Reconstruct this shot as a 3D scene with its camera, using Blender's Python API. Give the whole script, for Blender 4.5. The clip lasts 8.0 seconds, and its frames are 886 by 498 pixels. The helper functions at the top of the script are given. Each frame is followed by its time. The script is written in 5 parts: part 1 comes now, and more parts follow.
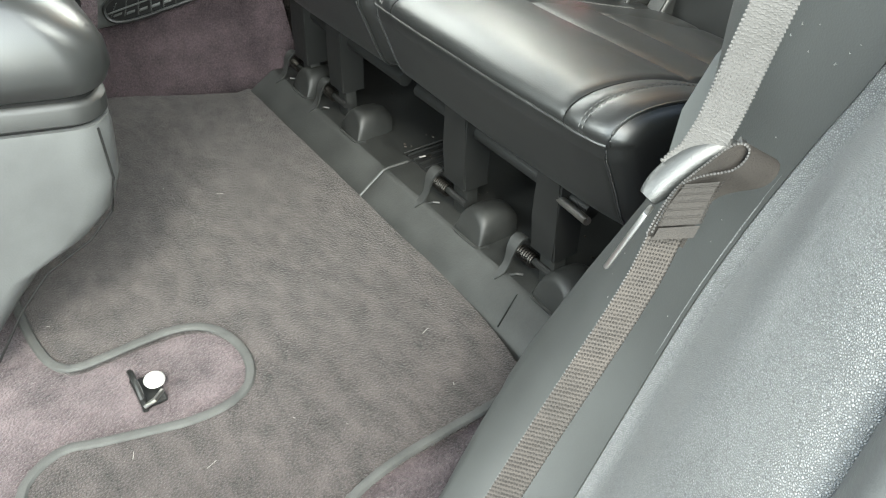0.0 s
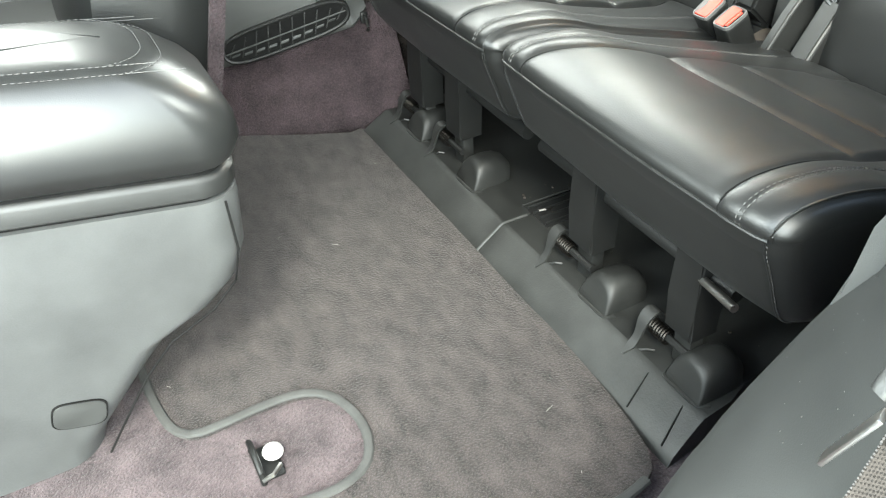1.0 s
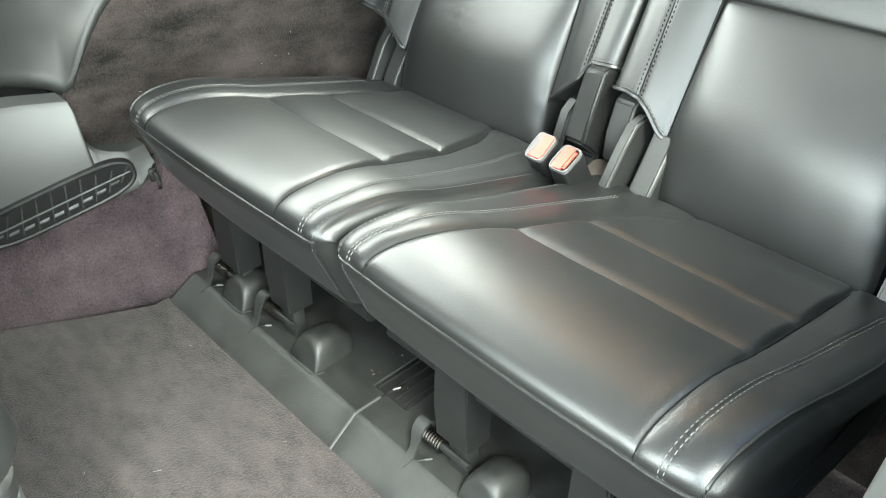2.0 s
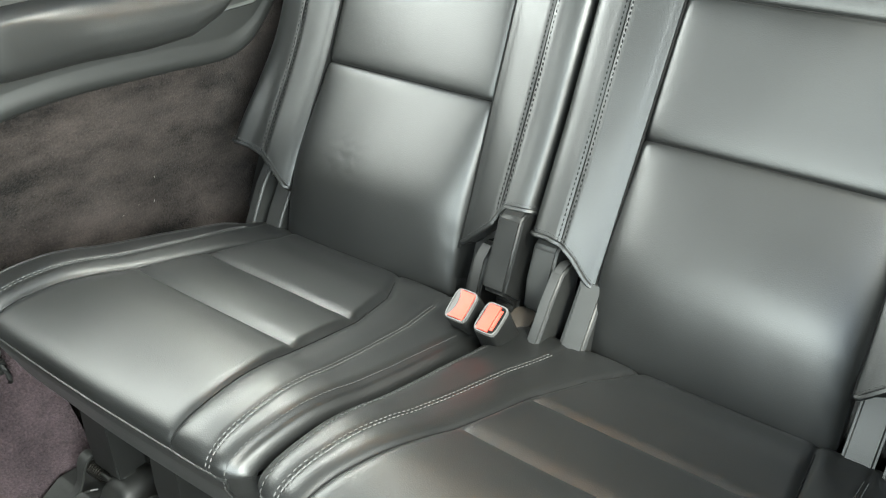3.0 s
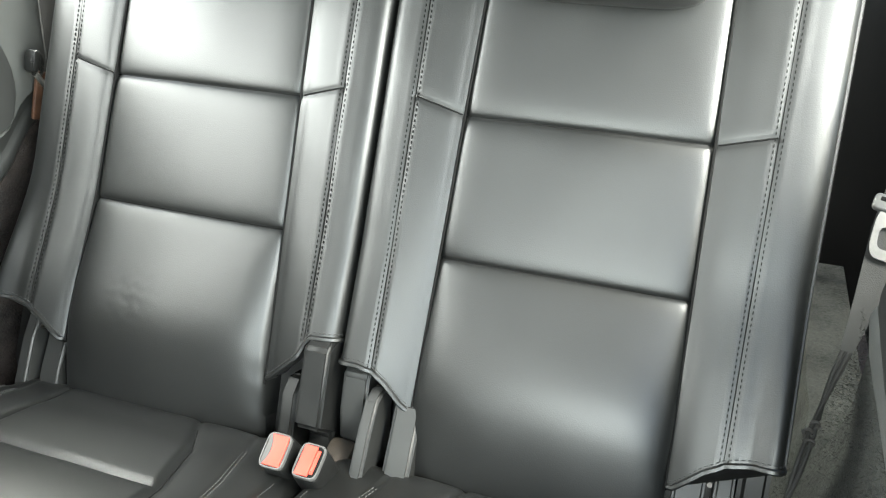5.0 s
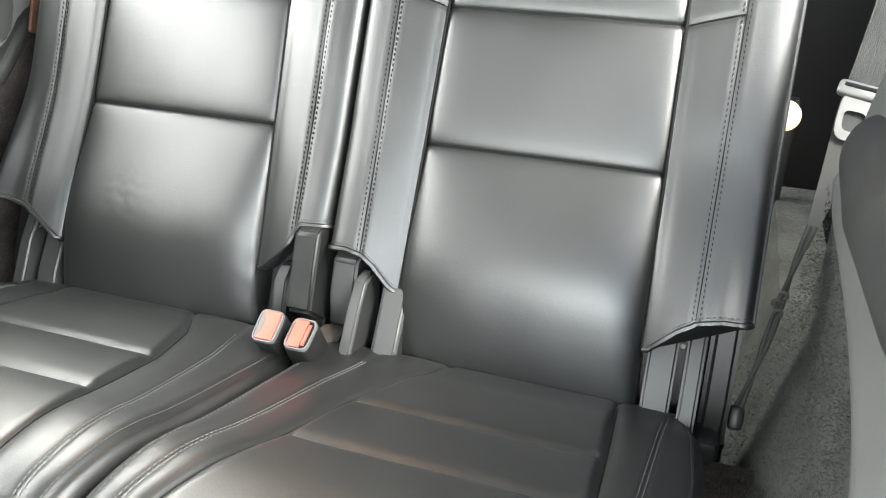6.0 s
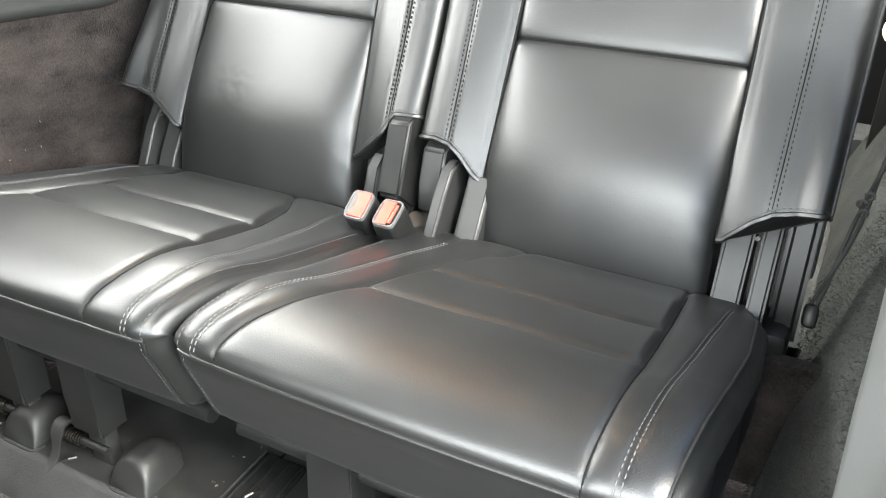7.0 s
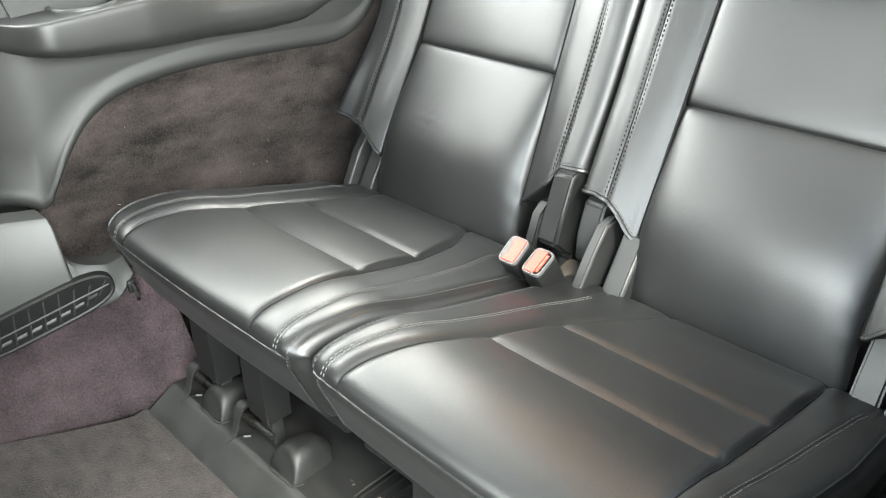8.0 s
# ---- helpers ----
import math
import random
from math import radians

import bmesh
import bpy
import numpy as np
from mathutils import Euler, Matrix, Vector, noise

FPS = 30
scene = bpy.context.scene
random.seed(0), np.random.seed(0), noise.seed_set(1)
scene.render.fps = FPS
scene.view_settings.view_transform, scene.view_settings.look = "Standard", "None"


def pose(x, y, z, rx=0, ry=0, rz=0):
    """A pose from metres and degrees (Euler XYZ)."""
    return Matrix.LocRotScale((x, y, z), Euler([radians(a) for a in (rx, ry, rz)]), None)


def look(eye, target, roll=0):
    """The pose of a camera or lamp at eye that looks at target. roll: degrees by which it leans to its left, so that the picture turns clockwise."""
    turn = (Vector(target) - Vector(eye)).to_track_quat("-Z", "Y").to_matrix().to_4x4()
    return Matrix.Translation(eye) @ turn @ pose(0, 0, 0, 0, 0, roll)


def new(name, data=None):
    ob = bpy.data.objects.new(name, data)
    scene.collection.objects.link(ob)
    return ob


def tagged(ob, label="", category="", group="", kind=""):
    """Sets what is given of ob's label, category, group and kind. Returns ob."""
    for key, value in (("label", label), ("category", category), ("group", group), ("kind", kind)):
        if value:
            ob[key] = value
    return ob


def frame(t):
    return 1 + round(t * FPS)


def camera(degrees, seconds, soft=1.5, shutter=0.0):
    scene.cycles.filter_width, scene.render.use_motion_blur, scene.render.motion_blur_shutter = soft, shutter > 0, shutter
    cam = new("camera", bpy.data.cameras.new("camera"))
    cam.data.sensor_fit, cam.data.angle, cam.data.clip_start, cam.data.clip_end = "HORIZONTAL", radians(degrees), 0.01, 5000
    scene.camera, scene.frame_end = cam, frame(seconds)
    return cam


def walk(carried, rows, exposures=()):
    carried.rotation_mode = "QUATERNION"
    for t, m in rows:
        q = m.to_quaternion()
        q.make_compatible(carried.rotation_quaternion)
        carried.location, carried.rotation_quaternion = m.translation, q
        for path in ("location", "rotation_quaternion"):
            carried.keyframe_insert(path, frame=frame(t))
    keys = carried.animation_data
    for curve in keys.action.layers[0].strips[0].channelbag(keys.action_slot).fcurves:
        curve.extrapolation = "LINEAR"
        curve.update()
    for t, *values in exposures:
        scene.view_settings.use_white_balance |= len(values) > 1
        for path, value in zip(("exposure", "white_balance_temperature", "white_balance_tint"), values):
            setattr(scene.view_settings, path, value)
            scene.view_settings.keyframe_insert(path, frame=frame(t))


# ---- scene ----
cam = camera(56.5, 8.0, soft=1.2)
PATH = [
    (0, (-0.4850, -0.9690, 0.7180), (0.3800, 0.3690, -0.4900), -0.4),
    (0.5, (-0.4800, -0.9740, 0.7420), (0.1880, 0.4830, -0.4540), -2.9),
    (1, (-0.4770, -0.8680, 0.7620), (0.2030, 0.5760, -0.4440), -3.7),
    (1.5, (-0.4390, -0.7530, 0.8140), (0.4320, 0.5530, -0.4250), -3.0),
    (2, (-0.3830, -0.6460, 0.8360), (0.7100, 0.5760, -0.3090), -1.9),
    (2.2, (-0.3630, -0.6170, 0.8350), (0.7930, 0.5880, -0.2660), -1.8),
    (3.3, (-0.2840, -0.4100, 0.9250), (1.1520, 0.5380, -0.0940), -0.3),
    (3.5, (-0.2770, -0.3840, 0.9410), (1.1880, 0.5450, -0.0550), -0.4),
    (4, (-0.2550, -0.3490, 0.9560), (1.2990, 0.5350, 0.0600), -0.3),
    (4.5, (-0.2460, -0.3750, 0.9510), (1.3980, 0.3600, 0.0810), 0.6),
    (5, (-0.2580, -0.4180, 0.9470), (1.4310, 0.1790, 0.0570), 0.9),
    (5.2, (-0.2810, -0.4260, 0.9290), (1.4190, 0.1350, 0.0390), 1.0),
    (6.3, (-0.3780, -0.4740, 0.8010), (1.3220, 0.1130, -0.0730), 1.3),
    (6.5, (-0.3940, -0.4840, 0.7870), (1.2900, 0.1370, -0.0940), 1.6),
    (7, (-0.4180, -0.5300, 0.7750), (1.1290, 0.2750, -0.2050), -0.3),
    (7.5, (-0.3890, -0.6440, 0.8240), (0.9980, 0.3870, -0.1820), -1.8),
    (8, (-0.3630, -0.6530, 0.8710), (0.8260, 0.6210, -0.1100), -3.0),
]
walk(cam, [(t, look(eye, target, roll)) for t, eye, target, roll in PATH], exposures=[(0, 4.04, 6750, 0), (1, 4.25, 6700, -1), (1.5, 4.64, 6650, -3), (2, 4.80, 6650, -3), (3.3, 4.34, 6750, -1), (5.2, 4.36, 6800, 2), (6.5, 4.76, 6800, 7), (7.5, 4.82, 6800, 7), (8, 4.66, 6750, 4)])

# ---- world and light ----
world = bpy.data.worlds.new("sky")
scene.world = world
world.use_nodes = True
wn = world.node_tree
sky = wn.nodes.new("ShaderNodeTexSky")
sky.sky_type = "NISHITA"
sky.sun_disc = False
sky.sun_elevation = radians(48)
sky.sun_rotation = radians(200)
wn.links.new(sky.outputs["Color"], wn.nodes["Background"].inputs["Color"])
wn.nodes["Background"].inputs["Strength"].default_value = 0.07
sun = new("sun", bpy.data.lights.new("sun", "SUN"))
sun.data.energy = 0.6
sun.data.angle = radians(14)
sun.data.color = (1.0, 0.97, 0.93)
sun.matrix_world = look((-3, -6, 8), (0, 0, 0))


def area(name, eye, target, w, h, watts, color=(1, 1, 1)):
    d = bpy.data.lights.new(name, "AREA")
    d.shape, d.size, d.size_y, d.energy, d.color = "RECTANGLE", w, h, watts, color
    ob = new(name, d)
    ob.matrix_world = look(eye, target)
    return ob


area("door_daylight", (-0.75, -1.75, 0.95), (0.1, 0.1, 0.3), 1.3, 1.4, 12.0, (0.98, 1.0, 1.0))
area("windscreen_daylight", (-1.68, 0.0, 1.01), (-1.25, 0.0, 0.11), 1.35, 0.94, 8.2, (0.97, 1.0, 1.0))
area("side_window_daylight", (-0.10, 0.765, 0.990), (-0.02, 0.0, 0.45), 1.5, 0.34, 3.0, (1.0, 1.0, 0.98))
area("rear_quarter_daylight", (1.10, 0.74, 1.0), (0.85, -0.5, 0.15), 0.6, 0.26, 3.6, (1.0, 1.0, 0.98))
area("near_quarter_daylight", (0.42, -0.80, 0.98), (0.46, 0.5, 0.52), 0.6, 0.26, 2.1, (1.0, 1.0, 0.98))

# ---- materials ----


def mat_new(name):
    m = bpy.data.materials.new(name)
    m.use_nodes = True
    return m, m.node_tree, m.node_tree.nodes["Principled BSDF"]


def surface(name, low, high, rough=0.5, rough_var=0.08, scale=8.0, fine=300.0, bump=0.1, bump_scale=0.001,
            metal=0.0, spec=0.5, grain="noise", coarse_bump=0.0, sheen=0.0, fine_w=0.35, coarse_w=1.4, brush=None):
    """A material with a coarse stain, a fine grain and a fine relief, in object-space metres."""
    m, nt, b = mat_new(name)
    tc = nt.nodes.new("ShaderNodeTexCoord")
    n1 = nt.nodes.new("ShaderNodeTexNoise")
    n1.inputs["Scale"].default_value = scale
    n1.inputs["Detail"].default_value = 6
    n1.inputs["Roughness"].default_value = 0.62
    if brush:
        mp = nt.nodes.new("ShaderNodeMapping")
        mp.inputs["Rotation"].default_value[2] = radians(brush[0])
        mp.inputs["Scale"].default_value = brush[1]
        nt.links.new(tc.outputs["Object"], mp.inputs["Vector"])
        nt.links.new(mp.outputs[0], n1.inputs["Vector"])
    else:
        nt.links.new(tc.outputs["Object"], n1.inputs["Vector"])
    if grain == "voronoi":
        n2 = nt.nodes.new("ShaderNodeTexVoronoi")
        n2.feature = "DISTANCE_TO_EDGE"
        out2 = n2.outputs["Distance"]
    else:
        n2 = nt.nodes.new("ShaderNodeTexNoise")
        n2.inputs["Detail"].default_value = 4
        out2 = n2.outputs["Fac"]
    n2.inputs["Scale"].default_value = fine
    nt.links.new(tc.outputs["Object"], n2.inputs["Vector"])
    mixf = nt.nodes.new("ShaderNodeMath")
    mixf.operation = "MULTIPLY_ADD"
    mixf.inputs[1].default_value = fine_w
    nt.links.new(out2, mixf.inputs[0])
    s1 = nt.nodes.new("ShaderNodeMath")
    s1.operation = "MULTIPLY_ADD"
    s1.inputs[1].default_value = coarse_w
    s1.inputs[2].default_value = 0.5 - 0.5 * coarse_w - (0.2 if grain == "voronoi" else 0.5) * fine_w
    nt.links.new(n1.outputs["Fac"], s1.inputs[0])
    nt.links.new(s1.outputs[0], mixf.inputs[2])
    ramp = nt.nodes.new("ShaderNodeMix")
    ramp.data_type = "RGBA"
    ramp.inputs[6].default_value = (*low, 1)
    ramp.inputs[7].default_value = (*high, 1)
    nt.links.new(mixf.outputs[0], ramp.inputs[0])
    nt.links.new(ramp.outputs[2], b.inputs["Base Color"])
    r = nt.nodes.new("ShaderNodeMapRange")
    r.inputs["To Min"].default_value = max(0.02, rough - rough_var)
    r.inputs["To Max"].default_value = min(1.0, rough + rough_var)
    nt.links.new(n1.outputs["Fac"], r.inputs["Value"])
    nt.links.new(r.outputs[0], b.inputs["Roughness"])
    b.inputs["Metallic"].default_value = metal
    b.inputs["Specular IOR Level"].default_value = spec
    if sheen:
        b.inputs["Sheen Weight"].default_value = sheen
        b.inputs["Sheen Roughness"].default_value = 0.5
    bp = nt.nodes.new("ShaderNodeBump")
    bp.inputs["Strength"].default_value = bump
    bp.inputs["Distance"].default_value = bump_scale
    nt.links.new(out2, bp.inputs["Height"])
    last = bp
    if coarse_bump:
        b2 = nt.nodes.new("ShaderNodeBump")
        b2.inputs["Strength"].default_value = coarse_bump
        b2.inputs["Distance"].default_value = 0.004
        n3 = nt.nodes.new("ShaderNodeTexNoise")
        n3.inputs["Scale"].default_value = 34
        n3.inputs["Detail"].default_value = 5
        nt.links.new(tc.outputs["Object"], n3.inputs["Vector"])
        nt.links.new(n3.outputs["Fac"], b2.inputs["Height"])
        nt.links.new(bp.outputs[0], b2.inputs["Normal"])
        last = b2
    nt.links.new(last.outputs[0], b.inputs["Normal"])
    return m


LEATHER = surface("black_leather", (0.0022, 0.0025, 0.0024), (0.0050, 0.0054, 0.0053), 0.42, 0.04, 9, 700, 0.30, 0.0006, spec=0.56, coarse_bump=0.03, sheen=0.008)
LID = surface("black_satin_vinyl", (0.006, 0.0064, 0.0063), (0.012, 0.0125, 0.0123), 0.36, 0.04, 7, 800, 0.2, 0.0004, spec=0.75)
LEATHER_SIDE = surface("black_leather_facing", (0.008, 0.008, 0.008), (0.016, 0.016, 0.016), 0.46, 0.06, 9, 700, 0.25, 0.0006, coarse_bump=0.03)
THREAD = surface("grey_thread", (0.035, 0.035, 0.035), (0.08, 0.08, 0.078), 0.8, 0.05, 60, 900, 0.1)
DARK_THREAD = surface("dark_thread", (0.02, 0.02, 0.02), (0.05, 0.05, 0.05), 0.8, 0.05, 60, 900, 0.1)
SEAM = surface("black_seam_cord", (0.004, 0.004, 0.004), (0.009, 0.009, 0.009), 0.85, 0.05, 60, 900, 0.1, spec=0.06)
GREY_PLASTIC = surface("grey_trim_plastic", (0.0145, 0.0153, 0.0148), (0.028, 0.0290, 0.0282), 0.50, 0.08, 5, 900, 0.35, 0.0005)
DARK_PLASTIC = surface("charcoal_trim_plastic", (0.018, 0.019, 0.0185), (0.036, 0.037, 0.036), 0.48, 0.1, 6, 900, 0.3, 0.0005)
LIGHT_TRIM = surface("pale_grey_trim_plastic", (0.042, 0.0435, 0.0420), (0.062, 0.0635, 0.0618), 0.54, 0.06, 5, 900, 0.35, 0.0005, spec=0.3)
# charcoal trim, darkened further to hold the front pillar's shade
SHADED_TRIM = surface("shaded_charcoal_trim", (0.0075, 0.0079, 0.0076), (0.0155, 0.0161, 0.0156), 0.52, 0.06, 6, 900, 0.35, 0.0005, spec=0.35)
INSET = surface("dark_soft_panel", (0.009, 0.0093, 0.009), (0.019, 0.0196, 0.019), 0.55, 0.06, 7, 900, 0.35, 0.0005, spec=0.35)
ARM_PLASTIC = surface("grey_black_soft_plastic", (0.006, 0.0063, 0.0061), (0.013, 0.0134, 0.013), 0.47, 0.05, 7, 900, 0.35, 0.0005)
BLACK_PLASTIC = surface("black_plastic", (0.003, 0.0032, 0.0031), (0.010, 0.0102, 0.010), 0.45, 0.10, 10, 800, 0.3, 0.0005, spec=0.25)
GRAINED = surface("grained_grey_vinyl", (0.028, 0.0285, 0.0285), (0.185, 0.187, 0.1865), 0.50, 0.05, 4, 760, 1.0, 0.0016, grain="voronoi", fine_w=2.2, coarse_w=0.4, spec=0.45)
HINGE = surface("grey_moulded_plastic", (0.005, 0.0053, 0.0051), (0.013, 0.0135, 0.013), 0.55, 0.06, 9, 800, 0.25, 0.0005)
SHIELD = surface("scuffed_grey_plastic", (0.030, 0.031, 0.031), (0.056, 0.058, 0.058), 0.46, 0.12, 12, 500, 0.35, 0.0006, coarse_w=1.6)
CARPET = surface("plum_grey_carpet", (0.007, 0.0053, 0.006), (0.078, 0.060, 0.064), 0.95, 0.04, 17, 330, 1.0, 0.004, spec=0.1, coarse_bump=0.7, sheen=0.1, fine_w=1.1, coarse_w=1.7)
# copy of the plum carpet with shade darkened into its colour
SHADED_CARPET = surface("shaded_plum_carpet", (0.005, 0.0036, 0.0044), (0.052, 0.038, 0.042), 0.95, 0.04, 12, 330, 1.0, 0.004, spec=0.1, coarse_bump=0.5, sheen=0.06, fine_w=1.1, coarse_w=1.7)
MAT_PILE = surface("charcoal_mat_pile", (0.0035, 0.0030, 0.0029), (0.0493, 0.0412, 0.0398), 0.97, 0.03, 24, 380, 1.0, 0.003, spec=0.1, coarse_bump=0.06, sheen=0.1, fine_w=1.4, coarse_w=1.5, brush=(-8, (1.7, 0.8, 1.0)))
WALL_CARPET = surface("black_brown_carpet", (0.003, 0.0027, 0.0026), (0.035, 0.0285, 0.0262), 0.97, 0.03, 9, 320, 0.9, 0.003, spec=0.08, coarse_bump=0.3, sheen=0.05, fine_w=1.0, coarse_w=2.5, brush=(0, (0.8, 1.0, 1.8)))
NEAR_CARPET = surface("charcoal_green_carpet", (0.004, 0.0044, 0.0041), (0.042, 0.044, 0.040), 0.97, 0.03, 10, 240, 0.9, 0.003, spec=0.08, coarse_bump=0.3, sheen=0.04, fine_w=1.1, coarse_w=1.7)
GREY_CARPET = surface("grey_cargo_carpet", (0.024, 0.0245, 0.0225), (0.105, 0.106, 0.099), 0.97, 0.03, 9, 330, 0.8, 0.002, spec=0.08, coarse_bump=0.12, fine_w=1.1, coarse_w=1.8)
BINDING = surface("grey_mat_binding", (0.020, 0.0206, 0.020), (0.052, 0.052, 0.050), 0.8, 0.05, 30, 700, 0.7, 0.001, spec=0.2)
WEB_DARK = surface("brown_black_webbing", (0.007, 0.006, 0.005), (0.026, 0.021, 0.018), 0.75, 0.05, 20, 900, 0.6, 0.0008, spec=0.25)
BAND = surface("matt_charcoal_plastic", (0.011, 0.0118, 0.0114), (0.028, 0.0292, 0.0285), 0.55, 0.06, 6, 800, 0.3, 0.0005, spec=0.3)
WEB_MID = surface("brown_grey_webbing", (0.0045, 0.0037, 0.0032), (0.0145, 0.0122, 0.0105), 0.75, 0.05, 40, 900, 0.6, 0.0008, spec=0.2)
WEB_CHAR = surface("charcoal_webbing", (0.008, 0.0082, 0.0078), (0.024, 0.0242, 0.0232), 0.7, 0.05, 20, 700, 0.6, 0.0008, spec=0.25)
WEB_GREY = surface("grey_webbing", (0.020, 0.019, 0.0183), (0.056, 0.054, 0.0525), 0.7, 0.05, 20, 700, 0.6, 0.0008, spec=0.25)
DULL_STEEL = surface("dull_dusty_steel", (0.03, 0.028, 0.025), (0.14, 0.13, 0.12), 0.45, 0.12, 45, 500, 0.3, 0.0004, metal=1.0)
SLOPE = surface("dusty_scuffed_plastic", (0.006, 0.0063, 0.0060), (0.024, 0.0248, 0.0238), 0.50, 0.10, 14, 420, 0.5, 0.0006, spec=0.35, coarse_w=2.0)
RISER = surface("dusty_black_plastic", (0.0035, 0.0037, 0.0036), (0.0165, 0.0170, 0.0162), 0.50, 0.12, 16, 700, 0.4, 0.0005, spec=0.28, coarse_w=2.2)
DARK_STEEL = surface("oiled_spring_steel", (0.012, 0.011, 0.010), (0.05, 0.046, 0.042), 0.45, 0.12, 45, 500, 0.3, 0.0004, metal=1.0)
DULL_ALLOY = surface("satin_steel", (0.06, 0.059, 0.057), (0.12, 0.118, 0.114), 0.48, 0.08, 25, 500, 0.15, 0.0004, metal=1.0)
STEEL = surface("worn_steel", (0.28, 0.275, 0.26), (0.48, 0.47, 0.45), 0.32, 0.12, 25, 500, 0.15, 0.0004, metal=1.0)
# brown with warm lamp light put into the colour
LAMP_BROWN = surface("lamp_tinted_brown", (0.035, 0.014, 0.007), (0.11, 0.046, 0.022), 0.5, 0.08, 30, 600, 0.2)
ZINC = surface("pale_zinc", (0.30, 0.30, 0.29), (0.46, 0.455, 0.445), 0.40, 0.1, 60, 500, 0.3, 0.0006, spec=0.6)
RUST = surface("dusty_brown_metal", (0.006, 0.005, 0.004), (0.040, 0.029, 0.020), 0.8, 0.1, 60, 600, 0.6, 0.001)
RED = surface("red_release_button", (0.42, 0.030, 0.018), (0.55, 0.05, 0.03), 0.5, 0.06, 30, 600, 0.1)
RIM_GREY = surface("mid_grey_plastic", (0.045, 0.044, 0.043), (0.075, 0.074, 0.072), 0.42, 0.05, 40, 700, 0.15)
CREAM = surface("pale_plastic_clip", (0.16, 0.155, 0.145), (0.25, 0.24, 0.23), 0.45, 0.05, 30, 600, 0.1)
HEADLINER = surface("grey_headliner", (0.29, 0.29, 0.285), (0.37, 0.37, 0.363), 0.95, 0.03, 6, 500, 0.4, 0.001, spec=0.1)
CONCRETE = surface("grey_concrete", (0.20, 0.20, 0.19), (0.34, 0.33, 0.32), 0.85, 0.06, 2, 60, 0.4, 0.003)
NIGHT_GLASS = surface("dark_tinted_glass", (0.004, 0.004, 0.004), (0.008, 0.008, 0.008), 0.55, 0.05, 3, 200, 0.0, spec=0.1)

lamp_m, lamp_nt, lamp_b = mat_new("warm_lamp_glow")
lamp_b.inputs["Base Color"].default_value = (1, 0.85, 0.6, 1)
lamp_b.inputs["Emission Color"].default_value = (1.0, 0.62, 0.28, 1)
lamp_b.inputs["Emission Strength"].default_value = 0.085

dome_m, dome_nt, dome_b = mat_new("warm_dome_lens")
dome_b.inputs["Base Color"].default_value = (0.9, 0.8, 0.65, 1)
dome_b.inputs["Emission Color"].default_value = (1.0, 0.50, 0.18, 1)
dome_b.inputs["Emission Strength"].default_value = 2.4

# ---- mesh helpers ----


def part(name, bm, material, parent=None, label="", smooth=True):
    me = bpy.data.meshes.new(name)
    bmesh.ops.recalc_face_normals(bm, faces=bm.faces)
    bm.to_mesh(me)
    bm.free()
    if smooth:
        for p in me.polygons:
            p.use_smooth = True
        me.set_sharp_from_angle(angle=radians(40))
    me.materials.append(material)
    ob = new(name, me)
    if parent is not None:
        ob.parent = parent
    if label:
        ob["label"] = label
    return ob


def thing(name, label, category, group="", kind="", at=(0, 0, 0)):
    ob = new(name, None)
    ob.empty_display_size = 0.02
    ob.location = at
    return tagged(ob, label, category, group, kind)


def loft(rows, closed=True, caps=True, bm=None):
    """A skin over rows of equally many points; each row is a ring when closed."""
    bm = bm or bmesh.new()
    vs = [[bm.verts.new(p) for p in row] for row in rows]
    n = len(rows[0])
    for a, b in zip(vs, vs[1:]):
        for i in range(n if closed else n - 1):
            j = (i + 1) % n
            bm.faces.new((a[i], a[j], b[j], b[i]))
    if caps and closed:
        bm.faces.new(vs[0][::-1])
        bm.faces.new(vs[-1])
    return bm


def tube(points, r=0.002, n=6, bm=None, ry=None):
    """A round cord along points."""
    pts = [Vector(p) for p in points]
    rows = []
    for i, p in enumerate(pts):
        t = (pts[min(i + 1, len(pts) - 1)] - pts[max(i - 1, 0)]).normalized()
        a = t.orthogonal().normalized() if abs(t.z) > 0.95 else t.cross(Vector((0, 0, 1))).normalized()
        b = t.cross(a)
        rows.append([p + a * (r * math.cos(k * 2 * math.pi / n)) + b * ((ry or r) * math.sin(k * 2 * math.pi / n)) for k in range(n)])
    return loft(rows, bm=bm)


def rbox(size, m=None, bevel=0.004, seg=2, taper=(1, 1), bm=None):
    """A box with rounded edges centred on the origin of m; taper scales its top."""
    own = bmesh.new()
    bmesh.ops.create_cube(own, size=1.0)
    for v in own.verts:
        k = taper if v.co.z > 0 else (1, 1)
        v.co = Vector((v.co.x * size[0] * k[0], v.co.y * size[1] * k[1], v.co.z * size[2]))
    if bevel:
        bmesh.ops.bevel(own, geom=own.edges[:], offset=min(bevel, min(size) * 0.45), segments=seg, affect="EDGES", profile=0.5)
    if m is not None:
        own.transform(m)
    if bm is None:
        return own
    me = bpy.data.meshes.new("tmp")
    own.to_mesh(me)
    own.free()
    bm.from_mesh(me)
    bpy.data.meshes.remove(me)
    return bm


